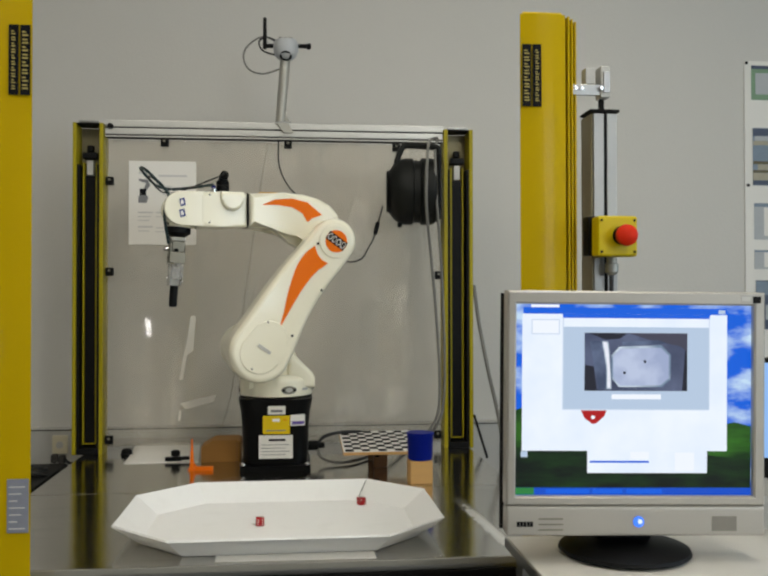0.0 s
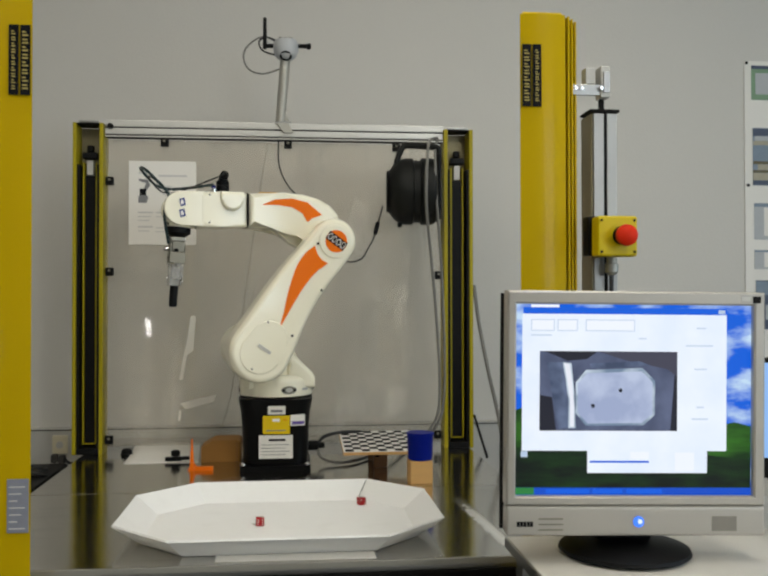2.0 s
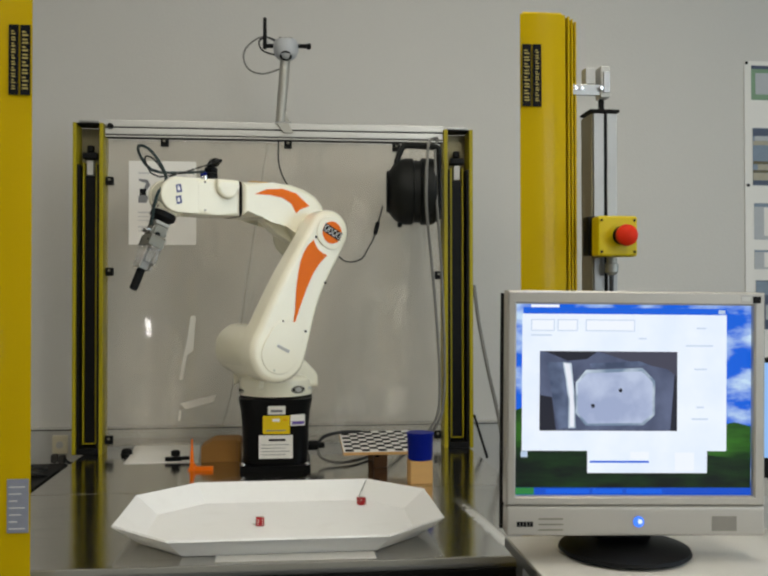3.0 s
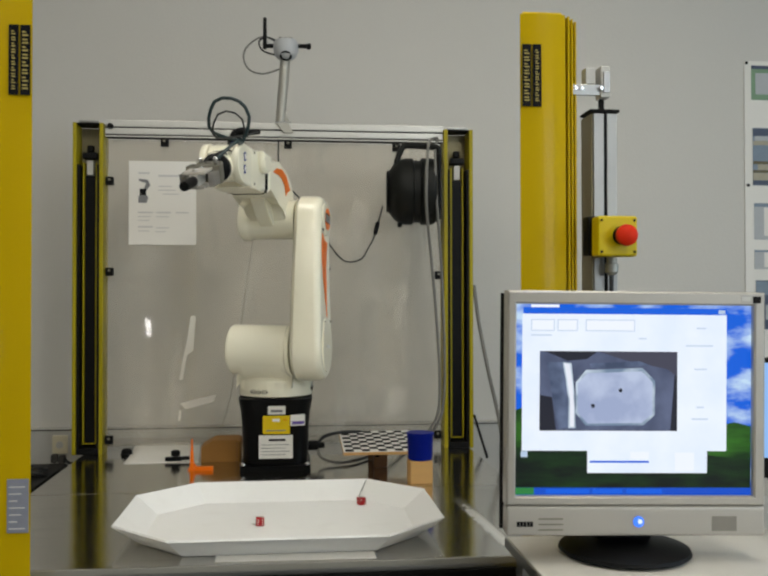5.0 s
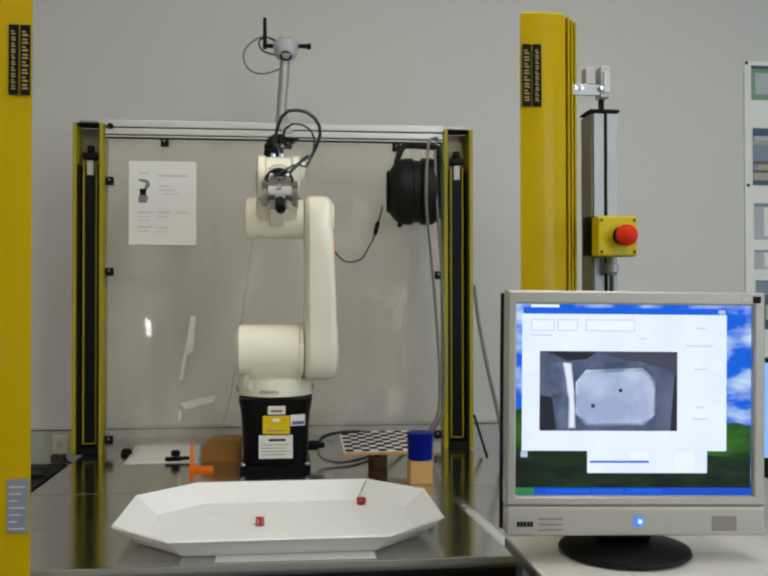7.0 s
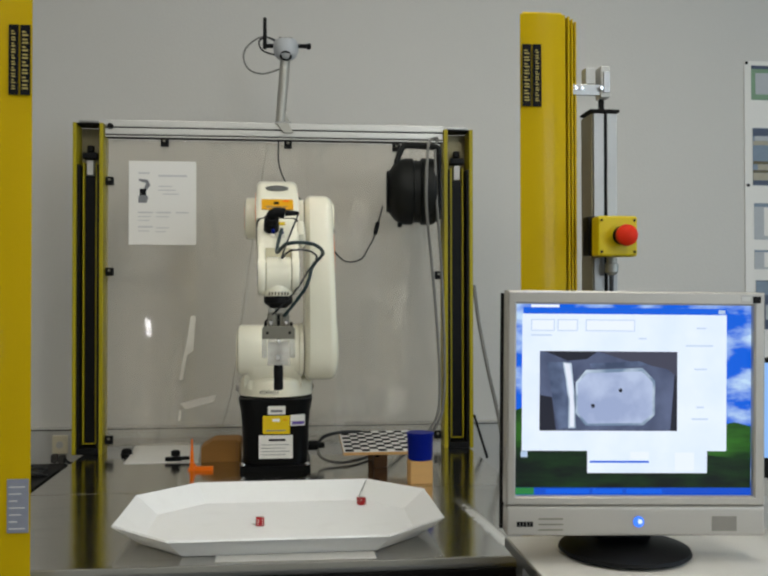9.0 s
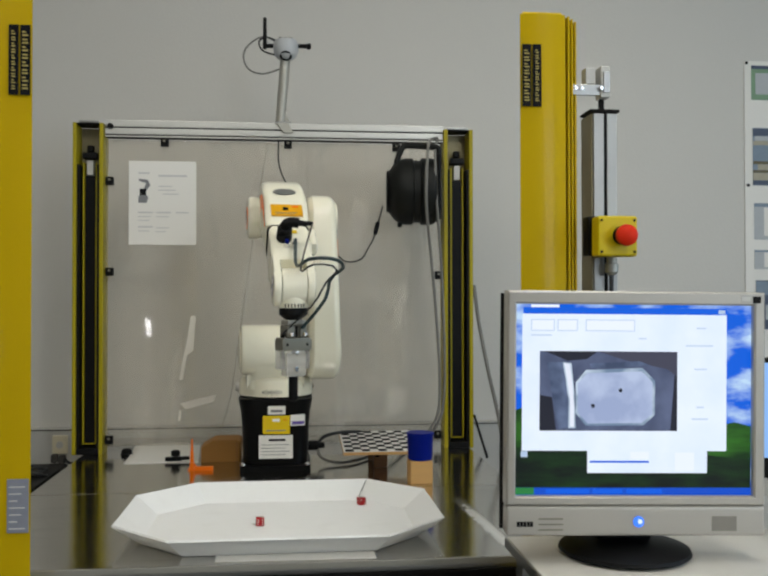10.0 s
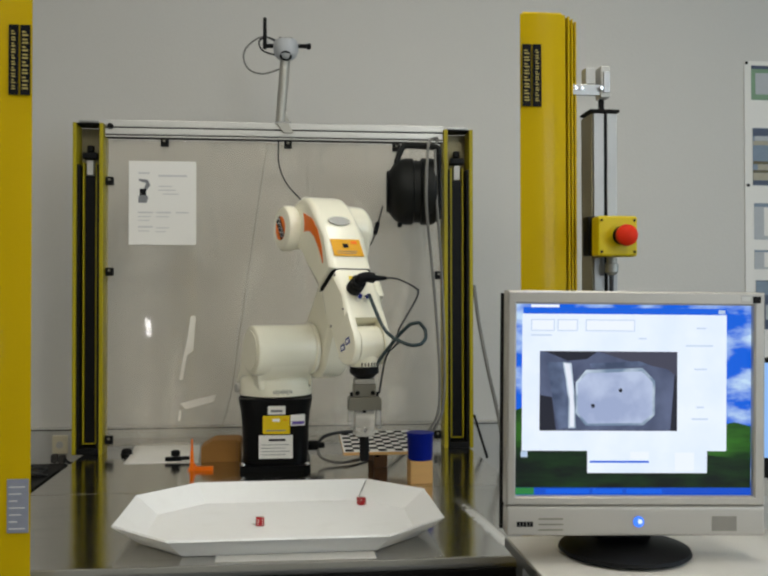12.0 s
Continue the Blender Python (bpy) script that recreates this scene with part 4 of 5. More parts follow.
def calibration_board():
    t = thing("calibration_board", pose(.184, -.168, TZ + .053, 3.9, 0, 0), "black and white chequered calibration board on a wooden support", "board")
    W, D = .215, .262
    part("wood_panel", box(0, W, 0, D, 0, .008, .001), M_WOOD, t)
    pg = part("white_page", box(.001, W - .001, .001, D - .001, .0083, .0090), M_PAPER, t)
    nx, ny = 9, 10
    sx, sy = (W - .012) / nx, (D - .012) / ny
    me = finish(box(-sx / 2, sx / 2, -sy / 2, sy / 2, 0, .0006), "square", M_DARKINK)
    for i in range(nx):
        for j in range(ny):
            if (i + j) % 2 == 0:
                q = new("square", me)
                q.parent = pg
                q.location = (.006 + (i + .5) * sx, .006 + (j + .5) * sy, .0092)
    part("support_block", box(.092, .130, .092, .132, -.0590, -.0008, .002), M_DKWOOD, t, "dark wooden support block")
    part("block_hole", cyl(.007, -.001, .0006, 0, 14, m=pose(.100, .092, -.022) @ pose(0, 0, 0, 90)), M_SLOT, t)
    part("rear_block", box(.085, .125, .20, .225, -.0660, -.0008, .002), M_DKWOOD, t, "dark wooden support strip")


calibration_board()


def cup_on_block():
    solid("wooden_block", box(-.029, .029, -.028, .028, 0, .059, .002), M_WOOD, "pale beech block standing on the steel table", "block", pose(.376, -.275, TZ, 0, 0, 2))
    t = thing("cup", pose(.377, -.275, TZ + .0595), "dark blue plastic cup standing on a beech block", "cup")
    part("bowl", lathe([(.0, 0), (.030, 0), (.032, .003), (.034, .066), (.0345, .069), (.033, .069), (.0325, .066), (.031, .006), (0, .005)], 36), M_BLUE, t)
    part("rim", lathe([(.0346, .063), (.0356, .064), (.0356, .069), (.0346, .070)], 36), M_BLUE, t)


cup_on_block()


def round_knob():
    t = thing("rubber_stopper", pose(-.459, .23, TZ), "black rubber stopper on the steel table", "stopper")
    part("body", lathe([(.013, 0), (.0165, .004), (.0165, .011), (.011, .017), (0, .018)], 20), M_BLK, t)
    part("washer", lathe([(.019, 0), (.019, .003), (.0165, .0035)], 20), M_BLK, t)


round_knob()


# ---- camera stalk, reel, cables ----
def webcam():
    t = thing("webcam", pose(.014, .265, TZ + 1.028), "pale grey network camera on a metal stalk above the crossbeam", "camera")
    part("stalk_foot", box(-.022, .03, -.02, .02, -.0005, .010, .003), M_ALU, t)
    part("foot_web", prism([(-.012, .010), (.024, .010), (.012, .045), (-.008, .045)], -.010, .010, "y", .002), M_STALK, t)
    part("front_bracket", prism([(-.018, .002), (.020, .002), (.036, -.028), (.006, -.030)], -.0335, -.0265, "y", .001), M_STALK, t, "angled bracket screwed to the beam")
    part("stalk", tube([(-.005, 0, .008), (.0, 0, .08), (.006, -.004, .15), (.010, -.006, .215)], .0165, seg=14), M_STALK, t)
    h = part("head", lathe([(0, -.040), (.020, -.038), (.033, -.028), (.0395, -.010), (.0395, .012), (.034, .023), (.018, .028), (0, .029)], 30, m=pose(.012, -.012, .245)), M_CAMW, t)
    part("lens_ring", lathe([(.020, 0), (.019, .007), (.014, .009), (0, .007)], 22, m=pose(.012, -.030, .2185) @ pose(0, 0, 0, 140)), M_BLK, h, "black lens")
    for x in (-.004, .012, .026):
        part("top_button", cyl(.006, 0, .005, .001, 12, m=pose(x, -.018, .272)), M_GREY, h)
    part("antenna_joint", cyl(.007, 0, .026, .002, 14, m=pose(-.024, -.012, .25) @ pose(0, 0, 0, 0, -90)), M_BLK, t)
    part("antenna", lathe([(.0065, -.012), (.007, 0), (.006, .05), (.0055, .085), (.003, .088)], 14, m=pose(-.054, -.012, .252)), M_BLK, t, "black rod antenna")
    part("side_stub", lathe([(.007, 0), (.007, .032), (.010, .033), (.010, .042), (.006, .046)], 16, m=pose(.046, -.012, .252) @ ALONG_X), M_BLK, t)
    part("power_lead", tube([(-.012, -.005, .268), (-.06, .0, .282), (-.105, .0, .255), (-.122, .0, .218), (-.105, .0, .178), (-.06, 0, .164), (-.005, 0, .182)], .0028), M_GCABLE, t)
    part("signal_lead", tube([(-.012, -.012, .262), (-.05, -.012, .278), (-.072, -.01, .262), (-.06, -.01, .235), (-.02, -.01, .222)], .003), M_CABLE, t)


webcam()


def cable_reel():
    t = thing("cable_reel", pose(.434, .185, TZ + .812, 0, 0, -5), "charcoal plastic cable reel hung on the frame post", "cable reel")
    turn = pose(0, 0, 0, 0, -90)
    part("drum", lathe([(0, -.062), (.090, -.062), (.100, -.056), (.104, -.046), (.104, -.014), (.097, -.010), (.097, .010), (.104, .014), (.104, .036), (.099, .055), (.086, .072), (.062, .088), (.056, .090), (0, .088)], 44, m=turn), M_REEL, t)
    part("side_plate", lathe([(.064, .086), (.067, .090), (.063, .094), (.054, .0935)], 40, m=turn), M_BLK, t)
    part("centre_hub", lathe([(.024, .0885), (.022, .092), (0, .0925)], 24, m=turn), M_BLK, t)
    part("handle", tube([(-.066, -.03, .070), (-.058, -.03, .105), (-.046, -.03, .132), (-.036, -.03, .139), (-.02, -.03, .140), (.03, -.03, .137), (.06, -.03, .134), (.066, -.03, .128), (.07, -.03, .08)], .0095, seg=10), M_REEL, t)
    part("mount_plate", box(.0625, .074, -.06, .06, -.09, .11, .004), M_BLK, t)
    part("outlet", box(-.06, -.045, -.02, .005, -.112, -.098, .003), M_BLK, t)


cable_reel()


def cable(name, pts, r, material, label):
    return solid(name, tube(pts, r), material, label, "cable", pose(0, 0, TZ))


cable("reel_cable", [(.500, .195, .985), (.470, .155, .965), (.452, .075, .90), (.446, .062, .80), (.452, .08, .72), (.470, .13, .62), (.490, .16, .45), (.503, .17, .26), (.500, .17, .13), (.475, .18, .07), (.455, .19, .045)], .0046, M_GCABLE, "thick grey cable hanging down from the reel")
cable("reel_cable", [(.505, .205, .985), (.490, .16, .95), (.480, .10, .88), (.482, .09, .78), (.496, .12, .66), (.512, .16, .5), (.519, .165, .3), (.516, .17, .15), (.495, .18, .08), (.470, .2, .045)], .0042, M_GCABLE, "grey cable hanging beside the post")
cable("thin_cable", [(.003, .245, .975), (.005, .245, .90), (.03, .25, .84), (.09, .25, .77), (.15, .25, .67), (.20, .245, .605), (.235, .24, .594), (.268, .235, .606), (.283, .232, .632), (.303, .23, .668), (.312, .225, .70), (.322, .222, .735), (.332, .22, .772)], .0024, M_CABLE, "thin black cable sagging across the clear panel")
solid("cable_plug", lathe([(.003, -.022), (.007, -.017), (.0075, 0), (.0075, .017), (.003, .022)], 14), M_BLK, "black inline plug on the thin cable", "plug", pose(.3120, .2255, TZ + .700, 0, 14, 0))
cable("wall_cable", [(-.032, .30, .975), (-.052, .31, .86), (-.090, .34, .60), (-.130, .38, .33), (-.160, .42, .14), (-.205, .46, .004)], .0016, M_PALECABLE, "thin grey cable running down behind the panel")
cable("floor_cable", [(.628, .24, .52), (.640, .22, .40), (.665, .20, .25), (.690, .16, .10), (.700, .12, -.05), (.705, .10, -.3), (.71, .1, -.69)], .006, M_GCABLE, "grey cable running down outside the post")
cable("base_cable", [(.118, .03, .05), (.14, .03, .075), (.19, .04, .085), (.25, .08, .078), (.33, .14, .05), (.40, .2, .008)], .005, M_CABLE, "black supply cable leaving the robot base")
cable("base_cable", [(.120, .03, .045), (.13, .0, .02), (.17, -.02, .008), (.22, .0, .007), (.30, .12, .007), (.36, .3, .007)], .0045, M_GCABLE, "grey cable curling behind the robot base")
cable("stay_rod", [(.632, .26, .10), (.642, .21, .04), (.652, .16, -.02)], .004, M_BLK, "black rod leaning beside the post")


# ---- wall, left corner ----
def wall_socket():
    t = thing("wall_socket", pose(-.742, .569, TZ - .018), "white double wall socket on the cable duct", "socket")
    part("plate", box(-.026, .026, -.012, 0, -.033, .030, .004), mat("cream plastic", lin(205, 196, 168), .5, var=.05), t)
    for z in (-.002,):
        part("insert", cyl(.012, 0, .002, .0005, 20, m=pose(0, -.012, z) @ pose(0, 0, 0, 90)), M_LIGHTGREY, t)
    for x, z in ((-.012, .002), (.013, -.002)):
        part("plug", box(x - .0095, x + .0095, -.045, -.0145, -.060 + z, -.032 + z, .004), M_SEAM, t, "dark mains plug")
    part("lead", tube([(-.010, -.035, -.060), (-.008, -.045, -.085), (-.004, -.06, -.12), (-.002, -.07, -.2), (-.03, -.06, -.5)], .0035), M_PALECABLE, t, "pale mains lead")
    part("lead", tube([(.013, -.035, -.062), (.014, -.05, -.09), (.009, -.06, -.12), (.011, -.08, -.2), (.02, -.06, -.5)], .0035), M_PALECABLE, t, "pale mains lead")
    part("lead", tube([(.022, -.035, -.046), (.045, -.06, -.055), (.075, -.10, -.050), (.10, -.12, -.058)], .0045), M_CABLE, t, "black lead to the post")


wall_socket()


def computer_tower():
    t = thing("computer_tower", pose(-.79, .26, 0), "black computer tower beside the steel table", "computer")
    part("case", box(-.15, .10, -.2, .2, .02, TZ - .065, .006), M_BLK, t)
    part("front_panel", box(-.15, .10, -.212, -.2005, .03, TZ - .08, .006), M_SLOT, t)
    part("drive_bay", box(-.11, .06, -.2145, -.2125, TZ - .16, TZ - .12, .002), M_GREY, t)
    part("top_vent", box(-.10, .04, -.12, .10, TZ - .0648, TZ - .062, .001), M_REEL, t)
    part("paper_tag", box(-.075, -.045, -.14, -.10, TZ - .0618, TZ - .0606), M_PAPER, t, "small white paper tag")
    part("coiled_lead", tube([(.04, -.02, TZ - .060), (.075, .02, TZ - .052), (.06, .07, TZ - .056), (.015, .06, TZ - .050), (.01, .01, TZ - .057), (.05, -.03, TZ - .053), (.09, -.01, TZ - .062)], .005), M_CABLE, t, "black lead coiled on top")
    for x in (-.13, .07):
        part("foot", box(x, x + .025, -.18, .18, 0, .0195, .004), M_BLK, t)
    part("white_lead", tube([(-.05, -.18, TZ - .062), (.0, -.215, TZ - .058), (.05, -.225, TZ - .075), (.085, -.235, TZ - .12), (.09, -.24, TZ - .3)], .0045), M_PALECABLE, t)


computer_tower()


def posters():
    P = {"green": mat("green print", lin(120, 150, 120), .6, var=.25, scale=30), "blue": mat("blue grey print", lin(120, 135, 150), .6, var=.3, scale=25),
         "dark": mat("dark blue print", lin(70, 80, 100), .6, var=.35, scale=25), "pale": mat("pale grey print", lin(175, 178, 180), .6, var=.12, scale=20)}
    P["sand"], P["olive"] = mat("sand print", lin(165, 158, 138), .6, var=.25, scale=40), mat("olive print", lin(96, 88, 62), .6, var=.35, scale=60)
    # Broad areas of each photograph: across, up, tone.
    VIEWS = {"green": ((.0, 1, .90, 1, "dark"), (.04, .30, .16, .78, "pale"), (.19, 1, .24, .66, "dark"), (.30, 1, .34, .60, "green")),
             "blue": ((0, 1, .86, .99, "dark"), (.02, .98, .78, .855, "pale"), (0, 1, .70, .775, "sand"), (.18, .30, .55, .68, "dark"), (0, 1, .37, .42, "olive"), (.05, 1, .27, .365, "sand"), (0, 1, .22, .265, "olive"), (0, .98, .09, .215, "sand"), (.0, 1, .01, .085, "dark")),
             "pale": ((0, 1, .90, .99, "blue"), (.10, .16, .1, .88, "white"), (.20, .55, .15, .8, "blue")),
             "dark": ((0, 1, .7, .98, "blue"), (.1, .5, .2, .5, "pale"))}
    P["white"] = M_PAPER
    t = thing("poster_strip", pose(1.75, .619, TZ), "white wall poster with framed photographs", "poster")
    part("sheet", box(0, .5, -.004, -.001, .20, 1.378, .001), M_PAPER, t)
    for x0, z0, z1, k in ((.027, 1.23, 1.36, "green"), (.031, .905, 1.123, "blue"), (.035, .70, .838, "pale"), (.035, .588, .66, "pale"), (.04, .36, .545, "dark")):
        ph = part("photo", box(x0, .42, -.006, -.0045, z0, z1), P[k], t, k + "-toned photograph")
        for a, b, c, d, tone in VIEWS[k]:
            part("photo_area", box(x0 + a * (.42 - x0), x0 + b * (.42 - x0), -.0072, -.0062, z0 + c * (z1 - z0), z0 + d * (z1 - z0)), P[tone], ph)
    for x, z in ((.008, 1.37), (.012, .905)):
        part("pin", cyl(.006, 0, .004, .001, 10, m=pose(x, -.0042, z) @ pose(0, 0, 0, 90)), M_SLOT, t)


posters()


# ---- desk and monitors ----
DZ = TZ + .067


def office_desk():
    t = thing("office_desk", pose(0, 0, 0), "pale laminate desk in front of the robot cell", "desk")
    part("top", box(.412, 2.1, -1.95, -1.058, DZ - .018, DZ, .002), M_DESK, t)
    part("edge_band", box(.4085, .4115, -1.949, -1.059, DZ - .0175, DZ - .0015, .0008), M_ALU, t, "grey edge band")
    for x in (.445, 2.05):
        for y in (-1.90, -1.10):
            part("leg", box(x - .022, x + .022, y - .022, y + .022, 0, DZ - .0255, .003), M_ALU, t)
    part("beam", box(.47, 2.02, -1.12, -1.08, DZ - .085, DZ - .0255, .003), M_ALU, t)


office_desk()

K = .000758
G_WHITE = glow("screen white", lin(240, 246, 255), 1.0)
G_PAGE = glow_mix("screen page", lin(228, 239, 254), lin(238, 246, 255), 14, 1.0, .35, .65)
M_GRILLE = mat("grey speaker cloth", lin(124, 120, 112), .7, var=.12, scale=60)
G_PALE = glow("screen pale blue", lin(190, 210, 234), .9)
G_BLUE = glow("screen title blue", lin(16, 96, 224), .95)
G_TASK = glow("screen task bar blue", lin(16, 78, 200), .95)
G_START = glow("screen start green", lin(52, 140, 70), .8)
G_LINE = glow("screen faint line", lin(204, 219, 238), .95)
G_MARK = glow("screen red mark", lin(176, 22, 22), .9)
G_DARK = glow("screen dark", lin(38, 40, 52), .8)
G_STEEL = glow_mix("screen steel grey", lin(46, 54, 78), lin(104, 114, 144), 12, .9, .3, .7)
G_TRAY = glow_mix("screen tray", lin(160, 173, 206), lin(190, 202, 228), 14, .95)
G_SHEEN = glow_mix("screen sheen", lin(120, 142, 166), lin(205, 220, 235), 16, .9)
G_PANEL = glow_mix("screen blue grey", lin(66, 78, 104), lin(104, 118, 148), 16, .9)
G_MID = glow("screen mid grey", lin(72, 72, 88), .9)
G_STREAK = glow("screen streak", lin(236, 240, 250), .95)
G_SKY = glow_mix("screen sky", lin(10, 96, 222), lin(200, 226, 250), 13, .95, .47, .66, (1, 1, 2.2))
G_HILL = glow_mix("screen hill", lin(20, 58, 16), lin(66, 136, 34), 10, .7, .38, .72, (1, 1, 4))
G_DHILL = glow_mix("screen dark hill", lin(8, 24, 14), lin(28, 66, 24), 14, .7, .4, .7, (1, 1, 4))


def sx(u):
    return (u - 1293) * K


def sz(v):
    return (1091 - v) * K


def pixels(name, u0, v0, u1, v1, layer, material, parent, label=""):
    """A lit rectangle of the screen, layer by layer a little prouder."""
    y = -.0012 - layer * .0004
    return part(name, box(sx(u0), sx(u1), y, y + .0003, sz(v1), sz(v0)), material, parent, label)


def shape(name, pts, layer, material, parent, label=""):
    y = -.0012 - layer * .0004
    return part(name, prism([(sx(u), sz(v)) for u, v in pts], y, y + .0003, "y"), material, parent, label)


def view_picture(parent, u0, v0, u1, v1, layer):
    """The overhead camera's picture: a pale tray with two dots on grey steel."""
    U, V = (lambda a: u0 + a * (u1 - u0)), (lambda b: v0 + b * (v1 - v0))
    pixels("camera_picture", u0, v0, u1, v1, layer, G_STEEL, parent, "grey picture from the overhead camera")
    q = lambda *pp: [(U(a), V(b)) for a, b in pp]
    shape("picture_sheet", q((.05, .14), (.165, .14), (.20, .5), (.21, .96), (.14, .98), (.09, .55)), layer + 1, G_PANEL, parent)
    shape("picture_glare", q((.165, .14), (.228, .15), (.25, .5), (.262, .97), (.208, .97), (.207, .6), (.187, .35)), layer + 2, G_SHEEN, parent)
    shape("picture_streak", q((.175, .15), (.215, .16), (.235, .4), (.25, .7), (.25, .95), (.218, .95), (.217, .6), (.197, .35)), layer + 3, G_STREAK, parent)
    shape("picture_rim", q((.335, .235), (.745, .205), (.838, .37), (.835, .80), (.75, .93), (.335, .935), (.26, .78), (.26, .39)), layer + 2, G_SHEEN, parent)
    shape("picture_wall", q((.36, .155), (.72, .12), (.80, .17), (.70, .19), (.38, .21)), layer + 2, G_PANEL, parent)
    shape("picture_tray", q((.345, .275), (.74, .25), (.818, .385), (.818, .78), (.74, .90), (.345, .91), (.275, .77), (.275, .405)), layer + 3, G_TRAY, parent)
    shape("picture_corner", q((.03, .0), (.42, .0), (.34, .10), (.2, .12), (.12, .06)), layer + 1, G_DARK, parent)
    shape("picture_corner", q((.0, .55), (.09, .58), (.12, 1), (.0, 1)), layer + 1, G_DARK, parent)
    shape("picture_corner", q((.42, .0), (1, 0), (1, .32), (.93, .22), (.62, .11)), layer + 1, G_MID, parent)
    shape("picture_corner", q((.98, .3), (1, .3), (1, 1), (.95, 1)), layer + 1, G_DARK, parent)
    for a, b in ((.585, .49), (.385, .685)):
        shape("picture_dot", [(U(a + .014 * math.cos(w)), V(b + .026 * math.sin(w))) for w in np.linspace(0, 2 * math.pi, 11)[:-1]], layer + 4, G_DARK, parent)


def monitor():
    t = thing("monitor", pose(.5735, -1.22, TZ + .1095, 0, .6, -3.75), "silver flat monitor showing a camera program, on a desk", "monitor")
    hw, h = .1995, .3762
    # Bezel in four bars round the screen, and a chin.
    ring = lambda x0, x1, z0, z1, y: [(x0, y, z0), (x1, y, z0), (x1, y, z1), (x0, y, z1)]
    a, b, c, d = sx(1046), sx(1535), sz(1011), sz(622)
    part("bezel", loft([ring(a, b, c, d, .02), ring(a, b, c, d, -.009), ring(a - .003, b + .003, c - .003, d + .003, -.012), ring(-hw + .001, hw - .0015, .049, h - .003, -.012),
                        ring(-hw - .002, hw + .0015, .046, h, -.009), ring(-hw - .002, hw + .0015, .046, h, .02), ring(a, b, c, d, .02)], closed=False), M_BEZEL, t, "silver bezel")
    chin = part("chin", box(-hw - .002, hw + .0015, -.014, .02, 0, .0457, .005), M_BEZEL, t, "silver chin with speaker slots")
    part("power_button", cyl(.0085, 0, .003, .001, 24, m=pose(sx(1296), -.014, sz(1061)) @ pose(0, 0, 0, 90)), glow("blue button light", lin(70, 130, 255), 1.2), chin, "glowing blue power button")
    part("button_gleam", cyl(.0035, 0, .001, 0, 14, m=pose(sx(1298), -.0172, sz(1060)) @ pose(0, 0, 0, 90)), glow("button gleam", lin(215, 230, 255), 1.2), chin)
    for k in range(5):
        part("brand_bar", box(sx(1048) + k * .0052, sx(1048) + k * .0052 + .0042, -.0150, -.0142, sz(1071), sz(1061)), M_DARKINK, chin)
    for v in (1054, 1065, 1076):
        part("speaker_slot", box(sx(1092), sx(1142), -.0148, -.0142, sz(v + 3), sz(v)), M_GREY, chin)
    part("speaker_grille", box(sx(1447), sx(1498), -.0148, -.0142, sz(1080), sz(1050), .0005), M_GRILLE, chin)
    part("corner_sticker", box(sx(1532), sx(1548), -.0132, -.0122, sz(617), sz(603)), M_SLOT, t, "dark corner sticker")
    part("corner_sticker", box(sx(1508), sx(1526), -.0132, -.0122, sz(613), sz(604)), M_LIGHTGREY, t)
    part("case", prism([(-hw - .0045, .001), (hw - .0065, .001), (hw - .0065, h - .004), (-hw - .0045, h - .004)][::-1], .0205, .05, "y", .012, seg=3), M_SLOT, t, "dark rear case")
    part("neck", box(-.045, .045, .045, .085, -.03, .14, .01), M_BLK, t)
    # The base stays level on the desk.
    base = part("stand_base", lathe([(.0, .0), (.100, .0), (.104, .003), (.102, .008), (.085, .014), (.05, .02), (0, .022)], 48), M_BLK, t, "round black stand")
    base.matrix_basis = pose(0, .048, -.0395, 0, -.6, 0)
    s = part("screen", box(sx(1046), sx(1535), -.0010, .003, sz(1011), sz(622)), G_SKY, t, "lit screen with a blue sky desktop")
    pixels("hill", 1047, 905, 1534, 996, 1, G_DHILL, s)
    shape("hill", [(1445, 905), (1470, 868), (1500, 862), (1534, 870), (1534, 938), (1445, 930)], 2, G_HILL, s)
    shape("hill", [(1047, 838), (1066, 832), (1066, 915), (1047, 915)], 2, G_HILL, s)
    pixels("task_bar", 1047, 996, 1534, 1010.5, 2, G_TASK, s)
    pixels("start_button", 1047, 996, 1086, 1010, 3, G_START, s)
    for a, b in ((1110, 1200), (1206, 1268), (1276, 1350)):
        pixels("task_button", a, 999, b, 1008, 3, G_BLUE, s)
    pixels("title_bar", 1062, 629, 1483, 643, 2, G_BLUE, s)
    pixels("close_button", 1466, 632, 1480, 640, 3, G_PALE, s)
    pixels("desktop_icons", 1078, 623, 1136, 629, 2, G_WHITE, s)
    pixels("desktop_icons", 1058, 922, 1072, 934, 3, G_PALE, s)
    pixels("program_window", 1060, 642, 1483, 921, 3, G_PAGE, s, "white program window")
    for a, b, c, d in ((1078, 653, 1126, 677), (1132, 653, 1174, 677), (1190, 653, 1292, 677)):
        pixels("tool_button", a, b, c, d, 4, G_LINE, s)
        pixels("tool_button", a + 2, b + 2, c - 2, d - 2, 5, G_WHITE, s)
    for a, b, c in ((1078, 684, 1120), (1300, 690, 1316), (1420, 668, 1440), (1398, 704, 1455), (1416, 752, 1442), (1420, 830, 1436), (1410, 854, 1444)):
        pixels("text_bar", a, b, c, b + 3, 4, G_LINE, s)
    view_picture(s, 1096, 718, 1380, 880, 4)
    pixels("message_window", 1195, 921, 1443, 966, 3, G_PAGE, s)
